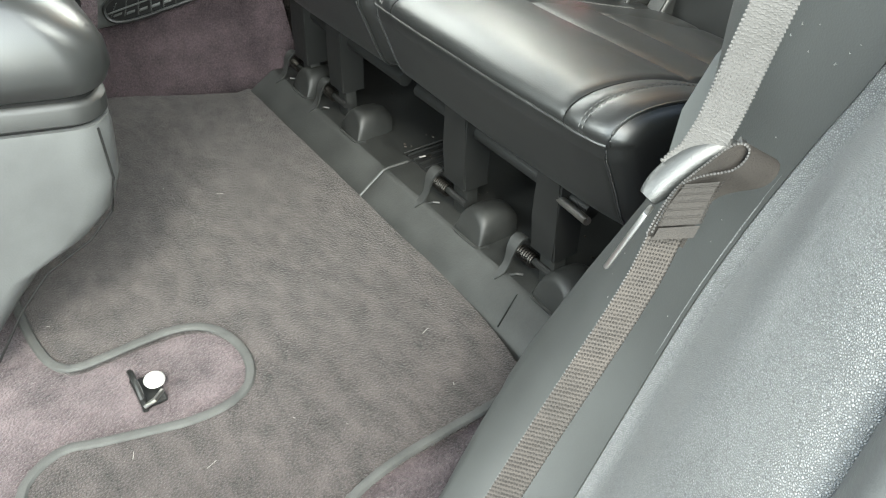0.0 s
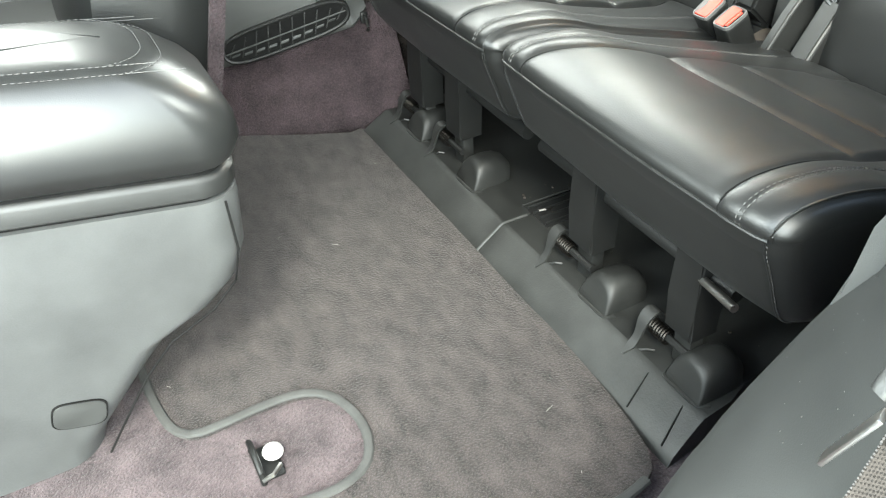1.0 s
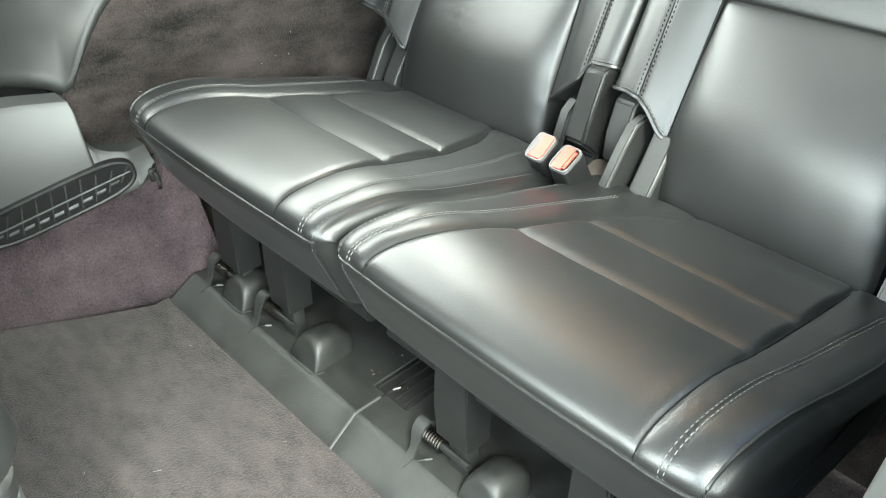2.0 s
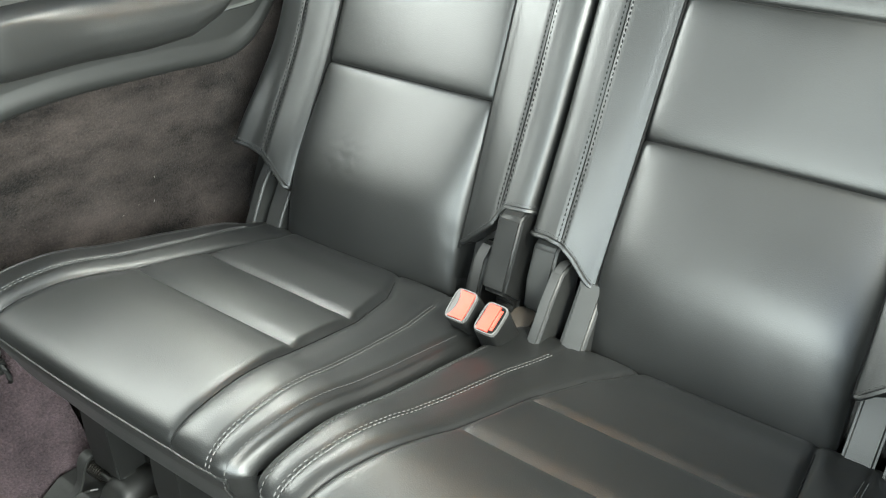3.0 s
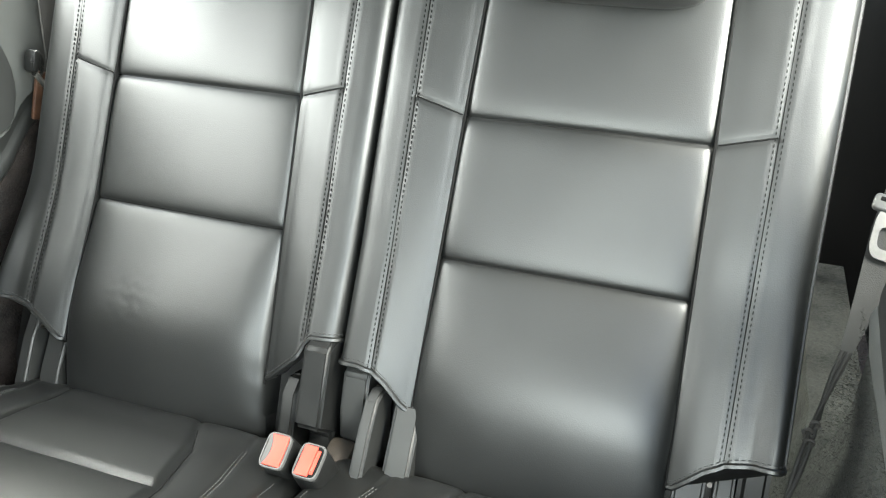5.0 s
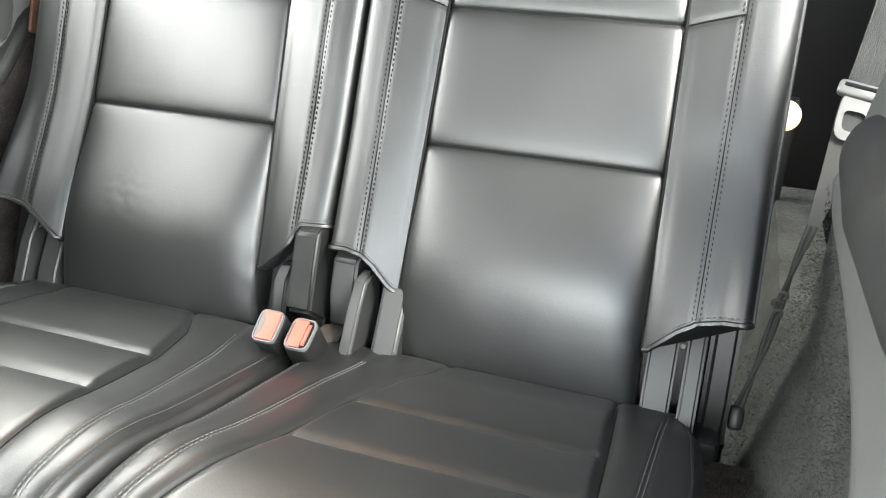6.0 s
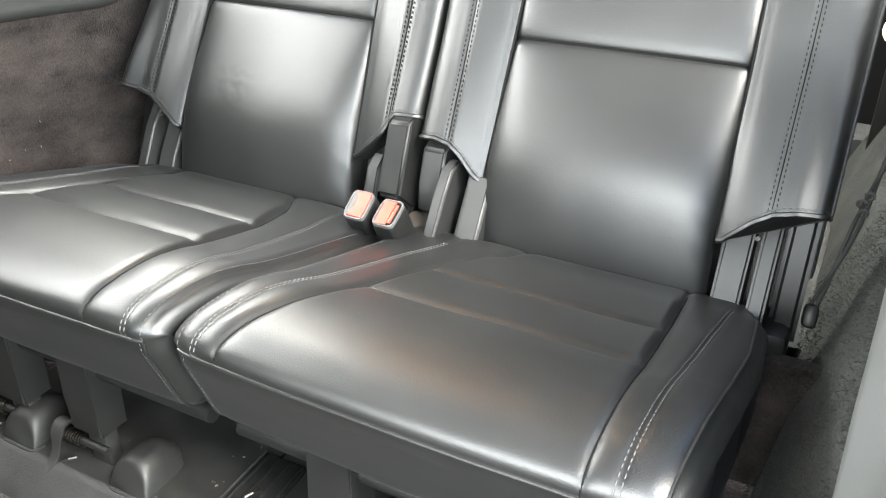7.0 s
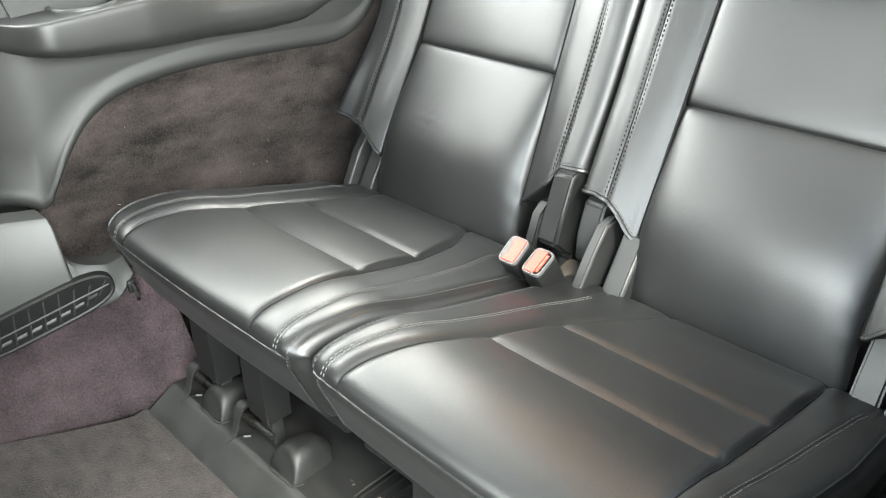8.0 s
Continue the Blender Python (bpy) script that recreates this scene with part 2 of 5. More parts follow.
def carve(ob, bm):
    """Cut a closed solid out of a part, for good."""
    me = bpy.data.meshes.new("cutter")
    bmesh.ops.recalc_face_normals(bm, faces=bm.faces)
    bm.to_mesh(me)
    bm.free()
    cutter = new("cutter", me)
    cutter.matrix_world = Matrix.Identity(4)
    mod = ob.modifiers.new("cut", "BOOLEAN")
    mod.operation, mod.solver, mod.object = "DIFFERENCE", "EXACT", cutter
    bpy.context.view_layer.update()
    cut = bpy.data.meshes.new_from_object(ob.evaluated_get(bpy.context.evaluated_depsgraph_get()))
    ob.modifiers.clear()
    old, ob.data = ob.data, cut
    bpy.data.objects.remove(cutter)
    bpy.data.meshes.remove(me)
    bpy.data.meshes.remove(old)
    cut.name = "carved"
    cut.set_sharp_from_angle(angle=radians(40))


def prism(poly, depth, m=None, bevel=0.003, seg=2):
    """A flat outline (x, y) raised to a depth along z, with rounded rims."""
    bm = bmesh.new()
    lo = [bm.verts.new((x, y, 0)) for x, y in poly]
    hi = [bm.verts.new((x, y, depth)) for x, y in poly]
    n = len(poly)
    for i in range(n):
        bm.faces.new((lo[i], lo[(i + 1) % n], hi[(i + 1) % n], hi[i]))
    f1, f2 = bm.faces.new(lo[::-1]), bm.faces.new(hi)
    if bevel:
        bmesh.ops.bevel(bm, geom=list({e for f in (f1, f2) for e in f.edges}), offset=bevel, segments=seg, affect="EDGES", profile=0.5)
    if m is not None:
        bm.transform(m)
    return bm


def spline(ctrl, n, closed=False):
    """n points along a smooth curve through the control points."""
    c = [np.array(p, float) for p in ctrl]
    k = len(c)
    out = []
    segs = k if closed else k - 1
    dense = []
    for i in range(segs):
        p0 = c[(i - 1) % k] if closed or i > 0 else 2 * c[0] - c[1]
        p1, p2 = c[i], c[(i + 1) % k]
        p3 = c[(i + 2) % k] if closed or i + 2 < k else 2 * c[-1] - c[-2]
        for j in range(24):
            t = j / 24
            dense.append(0.5 * (2 * p1 + (p2 - p0) * t + (2 * p0 - 5 * p1 + 4 * p2 - p3) * t * t + (3 * p1 - p0 - 3 * p2 + p3) * t ** 3))
    dense.append(c[0] if closed else c[-1])
    d = np.array(dense)
    s = np.concatenate(([0], np.cumsum(np.linalg.norm(np.diff(d, axis=0), axis=1))))
    at = np.linspace(0, s[-1], n + 1)[:-1] if closed else np.linspace(0, s[-1], n)
    return np.stack([np.interp(at, s, d[:, a]) for a in range(d.shape[1])], axis=1)


def curve1(xs, ys):
    return lambda v: float(np.interp(v, xs, ys))


def smooth01(a, b, v):
    t = min(1.0, max(0.0, (v - a) / (b - a)))
    return t * t * (3 - 2 * t)


def stitches(points, length=0.0042, gap=0.0026, r=0.0007, lift=0.0):
    """Short thread stitches along a line of points."""
    p = np.array(points, float)
    s = np.concatenate(([0], np.cumsum(np.linalg.norm(np.diff(p, axis=0), axis=1))))
    bm = bmesh.new()
    at = 0.0
    while at + length < s[-1]:
        a, b, mid = [np.array([np.interp(v, s, p[:, k]) for k in range(3)]) for v in (at, at + length, at + length / 2)]
        rows = []
        t = Vector(b - a).normalized()
        side = t.cross(Vector((0, 0, 1)))
        side = side.normalized() if side.length > 1e-4 else t.orthogonal().normalized()
        up = t.cross(side)
        for q, k in ((a, 0.5), (mid, 1.0), (b, 0.5)):
            rows.append([Vector(q) + side * (r * k * math.cos(w)) + up * (r * k * math.sin(w)) for w in (0.8, 2.4, 4.0, 5.5)])
        loft(rows, bm=bm)
        at += length + gap
    return bm


# ---- structure: floor, walls, roof ----
floor_t = tagged(part("floor", loft([[(x, y, -0.012 + 0.0015 * math.sin(9 * x + 5 * y)) for y in np.linspace(-0.78, 0.78, 40)] for x in np.linspace(-2.2, 1.9, 90)],
                                    closed=False), CARPET), "plum-grey carpeted car floor with dust and lint", "floor", kind="structure")
ground_bm = bmesh.new()
bmesh.ops.create_grid(ground_bm, x_segments=8, y_segments=8, size=300)
bmesh.ops.translate(ground_bm, verts=ground_bm.verts, vec=(0, 0, -0.62))
tagged(part("ground", ground_bm, CONCRETE), "grey concrete ground outside the open car door", "ground", kind="structure")

roof_rows = [[(x, y, 1.17 - 0.10 * (abs(y) / 0.8) ** 4 - 0.05 * smooth01(0.6, 1.5, x) + dz) for dz in (0,) for y in np.linspace(-0.62, 0.62, 24)] for x in np.linspace(-1.22, 1.5, 20)]
bm = loft(roof_rows, closed=False)
bmesh.ops.solidify(bm, geom=bm.faces[:], thickness=0.03)
tagged(part("ceiling", bm, HEADLINER), "grey fabric car headliner", "ceiling", kind="structure")


def shell_wall(name, size, at, material, label):
    return tagged(part(name, rbox(size, pose(*at), 0.01), material), label, "wall", kind="structure")


shell_wall("wall_front", (0.08, 1.6, 1.05), (-2.25, 0, 0.30), DARK_PLASTIC, "dark plastic wall closing the front of the cabin")
# unseen wall added to block low windscreen light, in place of front seats
shell_wall("wall_front_row_blocker", (0.10, 1.5, 0.78), (-1.44, 0, 0.22), INSET, "unseen plain dark wall added at the front row to block light")
# unseen wall added to keep windscreen light off the far side
shell_wall("wall_second_row_blocker", (0.14, 0.74, 0.88), (-0.84, 0.43, 0.42), INSET, "unseen plain dark wall added at the second row to block windscreen light")
# unseen wall and post added to stop daylight flooding in beside the front row
shell_wall("wall_near_front_blocker", (1.05, 0.05, 1.30), (-1.72, -0.84, 0.20), DARK_PLASTIC, "unseen dark wall blocking light in place of the closed front door")
shell_wall("wall_near_post_blocker", (0.12, 0.07, 1.75), (-1.20, -0.84, 0.30), DARK_PLASTIC, "unseen dark post added to block light ahead of the open rear door")
shell_wall("wall_far_pillar", (0.12, 0.05, 0.36), (-0.62, 0.80, 0.98), DARK_PLASTIC, "dark pillar between the far side windows")
shell_wall("wall_far_low", (4.2, 0.05, 1.40), (-0.15, 0.84, 0.15), DARK_PLASTIC, "dark inner body side below the windows")
shell_wall("wall_near_low", (2.1, 0.05, 1.25), (0.90, -0.84, 0.12), DARK_PLASTIC, "dark inner body side behind the door opening")
shell_wall("wall_rear", (0.05, 1.7, 1.85), (1.62, 0, 0.36), NIGHT_GLASS, "dark tailgate behind the cargo area")
shell_wall("wall_near_upper", (1.0, 0.05, 0.40), (1.15, -0.84, 0.97), NIGHT_GLASS, "dark tinted rear side window")
shell_wall("wall_far_upper", (0.9, 0.05, 0.40), (1.15, 0.82, 0.97), NIGHT_GLASS, "dark tinted rear side window")

# ---- floor mat ----
MAT_OUT = [(0.0, 0.452), (0.0, 0.2), (-0.001, 0.0), (-0.003, -0.2), (-0.012, -0.36), (-0.03, -0.432), (-0.07, -0.452), (-0.15, -0.458), (-0.215, -0.462),
           (-0.27, -0.474), (-0.33, -0.50), (-0.42, -0.535), (-0.53, -0.54), (-0.575, -0.50), (-0.580, -0.40), (-0.572, -0.31), (-0.557, -0.272), (-0.518, -0.251),
           (-0.48, -0.262), (-0.432, -0.275), (-0.385, -0.287), (-0.344, -0.287), (-0.312, -0.273), (-0.295, -0.242), (-0.292, -0.205), (-0.302, -0.165),
           (-0.322, -0.140), (-0.352, -0.128), (-0.40, -0.127), (-0.45, -0.130), (-0.479, -0.127), (-0.497, -0.105), (-0.506, -0.06), (-0.510, 0.0),
           (-0.512, 0.15), (-0.508, 0.40), (-0.49, 0.56), (-0.42, 0.595), (-0.30, 0.588), (-0.23, 0.575), (-0.12, 0.512), (-0.03, 0.464)]
mat_line = [tuple(p) for p in spline(MAT_OUT, 220, closed=True)]
floor_mat = thing("floor_mat", "charcoal pile floor mat with grey bound edge and rounded cut-out", "floor mat")
bm = bmesh.new()
top = [bm.verts.new((x, y, 0.0)) for x, y in mat_line]
face = bm.faces.new(top)
bmesh.ops.triangulate(bm, faces=[face])
for _ in range(3):
    long = [e for e in bm.edges if e.calc_length() > 0.03 and not e.is_boundary]
    bmesh.ops.subdivide_edges(bm, edges=long, cuts=1)
    bmesh.ops.triangulate(bm, faces=[f for f in bm.faces if len(f.verts) > 3])
ext = bmesh.ops.extrude_edge_only(bm, edges=[e for e in bm.edges if e.is_boundary])
for g in ext["geom"]:
    if isinstance(g, bmesh.types.BMVert):
        g.co.z = -0.011
for v in bm.verts:
    if v.co.z > -0.005:
        v.co.z += 0.0008 * noise.noise(Vector((v.co.x * 14, v.co.y * 14, 0.3)))
part("mat_top", bm, MAT_PILE, floor_mat)
rf = np.random.RandomState(3)
line_a = np.array(mat_line)
line_b = np.roll(line_a, -1, axis=0)
px, py = rf.uniform(-0.55, 0.0, 60000), rf.uniform(-0.55, 0.6, 60000)
inside_mat = np.zeros(60000, bool)
for (ax_, ay_), (bx_, by_) in zip(line_a, line_b):
    if ay_ != by_:
        inside_mat ^= ((ay_ > py) != (by_ > py)) & (px < ax_ + (py - ay_) / (by_ - ay_) * (bx_ - ax_))
px, py = px[inside_mat], py[inside_mat]
count = len(px)
turn_a = rf.uniform(0, 2 * np.pi, count)
lean_x, lean_y = rf.normal(0.0006, 0.0013, count), rf.normal(0.0004, 0.0013, count)
high = rf.uniform(0.0018, 0.0042, count)
verts = np.empty((count, 3, 3))
verts[:, 0] = np.stack((px - 0.0003 * np.cos(turn_a), py - 0.0003 * np.sin(turn_a), np.full(count, -0.001)), 1)
verts[:, 1] = np.stack((px + 0.0003 * np.cos(turn_a), py + 0.0003 * np.sin(turn_a), np.full(count, -0.001)), 1)
verts[:, 2] = np.stack((px + lean_x, py + lean_y, high), 1)
me = bpy.data.meshes.new("pile")
me.from_pydata(verts.reshape(-1, 3).tolist(), [], np.arange(count * 3).reshape(-1, 3).tolist())
bm = bmesh.new()
bm.from_mesh(me)
bpy.data.meshes.remove(me)
part("pile_nap", bm, MAT_PILE, floor_mat, "short brushed nap")
near_i = min(range(220), key=lambda k: (mat_line[k][0] + 0.05) ** 2 + (mat_line[k][1] + 0.446) ** 2)
slot_i = min(range(220), key=lambda k: (mat_line[k][0] + 0.511) ** 2 + (mat_line[k][1] - 0.15) ** 2)
cord = [(x, y, 0.001) for x, y in mat_line[near_i:slot_i]]
part("binding", tube(cord, 0.0062, 8, ry=0.0045), BINDING, floor_mat, "grey bound edge")

# ---- floor striker in the cut-out ----
striker = thing("floor_striker", "chromed seat striker bolted to the carpet", "striker", at=(-0.41, -0.206, -0.012))
bm = rbox((0.030, 0.050, 0.006), pose(0, 0, 0.004), 0.002)
part("base_plate", bm, BLACK_PLASTIC, striker)
bm = tube([(-0.012, -0.028, 0.004), (-0.012, -0.026, 0.022), (-0.012, -0.015, 0.030), (-0.012, 0.012, 0.030), (-0.012, 0.024, 0.022), (-0.012, 0.026, 0.004)], 0.0038, 8)
part("bar", bm, BLACK_PLASTIC, striker)
bm = bmesh.new()
bmesh.ops.create_uvsphere(bm, u_segments=16, v_segments=8, radius=0.013)
for v in bm.verts:
    v.co = Vector((v.co.x + 0.010, v.co.y + 0.004, max(v.co.z, -0.004) * 0.65 + 0.014))
part("cap", bm, ZINC, striker, "pale zinc cap")
bm = tube([(-0.012, -0.030, 0.012), (0.0, -0.034, 0.020), (0.012, -0.022, 0.018)], 0.003, 6)
part("clip", bm, STEEL, striker)


# ---- third-row seats ----
RING = spline([(0.47, 0.187), (0.27, 0.19), (0.12, 0.192), (0.072, 0.197), (0.050, 0.213), (0.030, 0.262), (0.014, 0.305), (0.012, 0.322), (0.024, 0.336), (0.055, 0.342),
               (0.11, 0.336), (0.16, 0.322), (0.206, 0.305), (0.318, 0.272), (0.43, 0.242), (0.480, 0.230), (0.492, 0.205)], 150, closed=True)
front_i = int(np.argmin(np.abs(RING[:, 0] - 0.012) + np.abs(RING[:, 1] - 0.318) * 2))
nose_i = int(np.argmax(RING[:, 1]))
rear_i = int(np.argmax(RING[:, 0]))
IN_NEAR = curve1([0.0, 0.06, 0.2, 0.32, 0.41, 0.48], [0.066, 0.074, 0.106, 0.124, 0.152, 0.19])
IN_FAR = curve1([0.0, 0.06, 0.2, 0.32, 0.41, 0.48], [0.092, 0.096, 0.116, 0.128, 0.152, 0.19])
IN_DOUBLE = curve1([0.0, 0.06, 0.2, 0.36, 0.48], [0.040, 0.045, 0.060, 0.076, 0.10])
OUT_SEAM = curve1([0.0, 0.04, 0.2, 0.32, 0.48], [0.416, 0.415, 0.413, 0.410, 0.404])
OUT_DOUBLE = curve1([0.0, 0.04, 0.2, 0.36, 0.48], [0.441, 0.442, 0.447, 0.455, 0.462])
OUT_EDGE = curve1([0.0, 0.06, 0.15, 0.30, 0.42, 0.50], [0.490, 0.496, 0.503, 0.510, 0.505, 0.485])
INNER_EDGE = 0.003
C1X, C2X = 0.206, 0.318


def gauss(d, w):
    return math.exp(-(d / w) ** 2)


def in_seam_of(sign):
    return IN_FAR if sign > 0 else IN_NEAR


def cushion_point(i, y, sign=1.0):
    """The cushion's skin at ring index i and distance y from the car's middle line."""
    x, z = RING[i % len(RING)]
    in_seam = in_seam_of(sign)
    q, r2 = RING[(i + 1) % len(RING)], RING[(i - 1) % len(RING)]
    tx, tz = q[0] - r2[0], q[1] - r2[1]
    ln = math.hypot(tx, tz)
    nx, nz = -tz / ln, tx / ln
    out = OUT_EDGE(x)
    yy = INNER_EDGE + (y - INNER_EDGE) / (0.505 - INNER_EDGE) * (out - INNER_EDGE)
    dy = min(yy - INNER_EDGE, out - yy)
    rad = 0.030
    inset = 0.0
    if dy < rad:
        inset = rad - math.sqrt(max(0.0, rad * rad - (rad - dy) ** 2))
    fwd = max(0.0, 1 - x / 0.40)
    bow = ((0.004 if sign > 0 else 0.009) - 0.006 * (1 - ((yy - 0.27) / 0.25) ** 2) + 0.006 * smooth01(0.42, 0.50, yy)) * fwd
    d = -inset * 0.85 + 0.003 * smooth01(nose_i - 6, nose_i + 12, i)
    # the outer bolster stands a little higher
    d += 0.007 * smooth01(0.385, 0.465, yy) * smooth01(nose_i - 14, nose_i + 4, i) * (1 - smooth01(0.40, 0.47, x))
    top = front_i - 4 <= i <= rear_i
    if top:
        up = smooth01(front_i - 2, front_i + 8, i)
        fade = 1 - smooth01(0.40, 0.47, x)
        d -= up * sum(0.0022 * gauss(q, 0.0028) + 0.0020 * gauss(q, 0.0080) for q in (yy - in_seam(x), yy - OUT_SEAM(x)))
        d -= 0.0015 * up * (gauss(yy - IN_DOUBLE(x), 0.0045) + gauss(yy - OUT_DOUBLE(x), 0.0045))
        d -= 0.0016 * up * (gauss(yy - INNER_EDGE - 0.013, 0.003) + gauss(out - yy - 0.011, 0.003))
        inside = smooth01(in_seam(x), in_seam(x) + 0.012, yy) * (1 - smooth01(OUT_SEAM(x) - 0.012, OUT_SEAM(x), yy))
        if i > nose_i:
            # each crease: the rear panel rolls down steeply, the front one runs out flat
            for c, deep in ((C1X, 0.0056), (C2X, 0.0046)):
                d -= deep * inside * math.exp(-(x - c) / 0.0042 if x > c else -(c - x) / 0.0030)
            d += 0.0030 * inside * fade * (math.sin(math.pi * min(1, max(0, (x - C1X) / (C2X - C1X)))) + 0.8 * math.sin(math.pi * min(1, max(0, (x - C2X) / 0.16))))
        d += 0.0025 * inside * smooth01(0.10, 0.2, x) * fade
        rib_in = smooth01(IN_DOUBLE(x), (IN_DOUBLE(x) + in_seam(x)) / 2, yy) * (1 - smooth01((IN_DOUBLE(x) + in_seam(x)) / 2, in_seam(x), yy))
        d += 0.0012 * up * rib_in
    if i == front_i or i == front_i - 1:
        d -= 0.0022
    d += 0.0012 * noise.noise(Vector((x * 11, yy * 9 * sign, z * 11)))
    return Vector((x + nx * d + bow, yy * sign, z + nz * d))


def cushion_line(fn, x0, x1, sign, n=60, lift=0.0, shift=0.0):
    idx = np.array([k for k in range(front_i, rear_i)])
    xs = np.array([RING[k][0] for k in idx])
    out = []
    for k, x in zip(idx, xs):
        if (k <= nose_i and x1 > x0 and x0 <= 0.02) or x0 <= x <= x1:
            yy = fn(x) + shift
            o = OUT_EDGE(x)
            y = INNER_EDGE + (yy - INNER_EDGE) / (o - INNER_EDGE) * (0.505 - INNER_EDGE)
            p = cushion_point(int(k), y, sign)
            out.append(p + Vector((0, 0, lift)))
    return out


rear_seats = {}
for s_, l_ in ((1.0, "black leather third-row seat beside the far carpeted side wall"), (-1.0, "black leather third-row seat beside the open door")):
    rear_seats[s_] = thing("rear_seat", l_, "car seat", "third-row seats")


def cushion(sign):
    ys = np.concatenate(([0.003, 0.0035, 0.005, 0.0075], np.linspace(0.011, 0.497, 250), [0.5005, 0.503, 0.5045, 0.505]))
    rows = [[cushion_point(i, y, sign) for i in range(len(RING))] for y in ys]
    seat = part("cushion", loft(rows), LEATHER, rear_seats[sign], "stitched black leather cushion")
    # piping where the top meets the front facing
    line = [cushion_point(front_i, y, sign) for y in np.linspace(0.020, 0.486, 80)]
    part("piping", tube(line, 0.0023, 8), LEATHER, seat, "raised leather welt along the front")
    for fn, a, b in ((IN_DOUBLE, 0.0, 0.44), (OUT_DOUBLE, 0.0, 0.44)):
        for s in (-0.0024, 0.0024):
            part("stitching", stitches(cushion_line(fn, a, b, sign, lift=0.0012, shift=s)), THREAD, seat)
    edge = cushion_line(lambda x: OUT_EDGE(x) - 0.0155, 0.0, 0.44, sign)
    part("edge_welt", tube(edge, 0.0019, 6), LEATHER, seat)
    part("stitching", stitches([p + Vector((0, -sign * 0.004, 0.0012)) for p in edge], 0.0034, 0.0026, 0.0006), THREAD, seat)
    part("stitching", stitches(cushion_line(lambda x: INNER_EDGE + 0.018, 0.0, 0.40, sign, lift=0.0006)), DARK_THREAD, seat)
    for fn in (in_seam_of(sign), OUT_SEAM):
        part("seam", tube(cushion_line(fn, 0.0, 0.46, sign, lift=0.0004), 0.0009, 5), SEAM, seat)
    # upright seams at the front corners
    for y in (0.022, 0.484):
        low = front_i - 26
        pts = [cushion_point(i, y, sign) + Vector((-0.0006, 0, 0)) for i in range(low, front_i + 1)]
        part("corner_welt", tube(pts, 0.0017, 6), LEATHER, seat)
        part("stitching", stitches([p + Vector((-0.0012, sign * 0.003, 0)) for p in pts], 0.0034, 0.0026, 0.0006), DARK_THREAD, seat)
    return seat


cushion(1.0)
cushion(-1.0)

# seat backs
LEAN = radians(25)
BV, BN = Vector((math.sin(LEAN), 0, math.cos(LEAN))), Vector((-math.cos(LEAN), 0, math.sin(LEAN)))
BO = Vector((0.485, 0, 0.23))
BACK_Y = 0.262
PANEL_HALF = curve1([-0.05, 0.0, 0.277, 0.455, 0.70], [0.160, 0.160, 0.1525, 0.1485, 0.142])
HEM_OUT = curve1([0.14, 0.160, 0.19, 0.213, 0.240, 0.262], [0.062, 0.070, 0.096, 0.110, 0.116, 0.118])
HEM_IN = curve1([0.14, 0.150, 0.165, 0.19, 0.207, 0.23, 0.262], [0.072, 0.076, 0.084, 0.108, 0.120, 0.125, 0.124])
# over the hinge tower the hem is lifted
HEM_IN_TOWER = curve1([0.14, 0.150, 0.165, 0.19, 0.205, 0.213, 0.222, 0.262], [0.072, 0.076, 0.084, 0.105, 0.118, 0.136, 0.147, 0.150])
V1, V2, V3, VTOP = 0.277, 0.455, 0.655, 0.70


def back_at(u, v, w, sign):
    p = BO + BV * v + BN * w
    return Vector((p.x, sign * (BACK_Y + u), p.z))


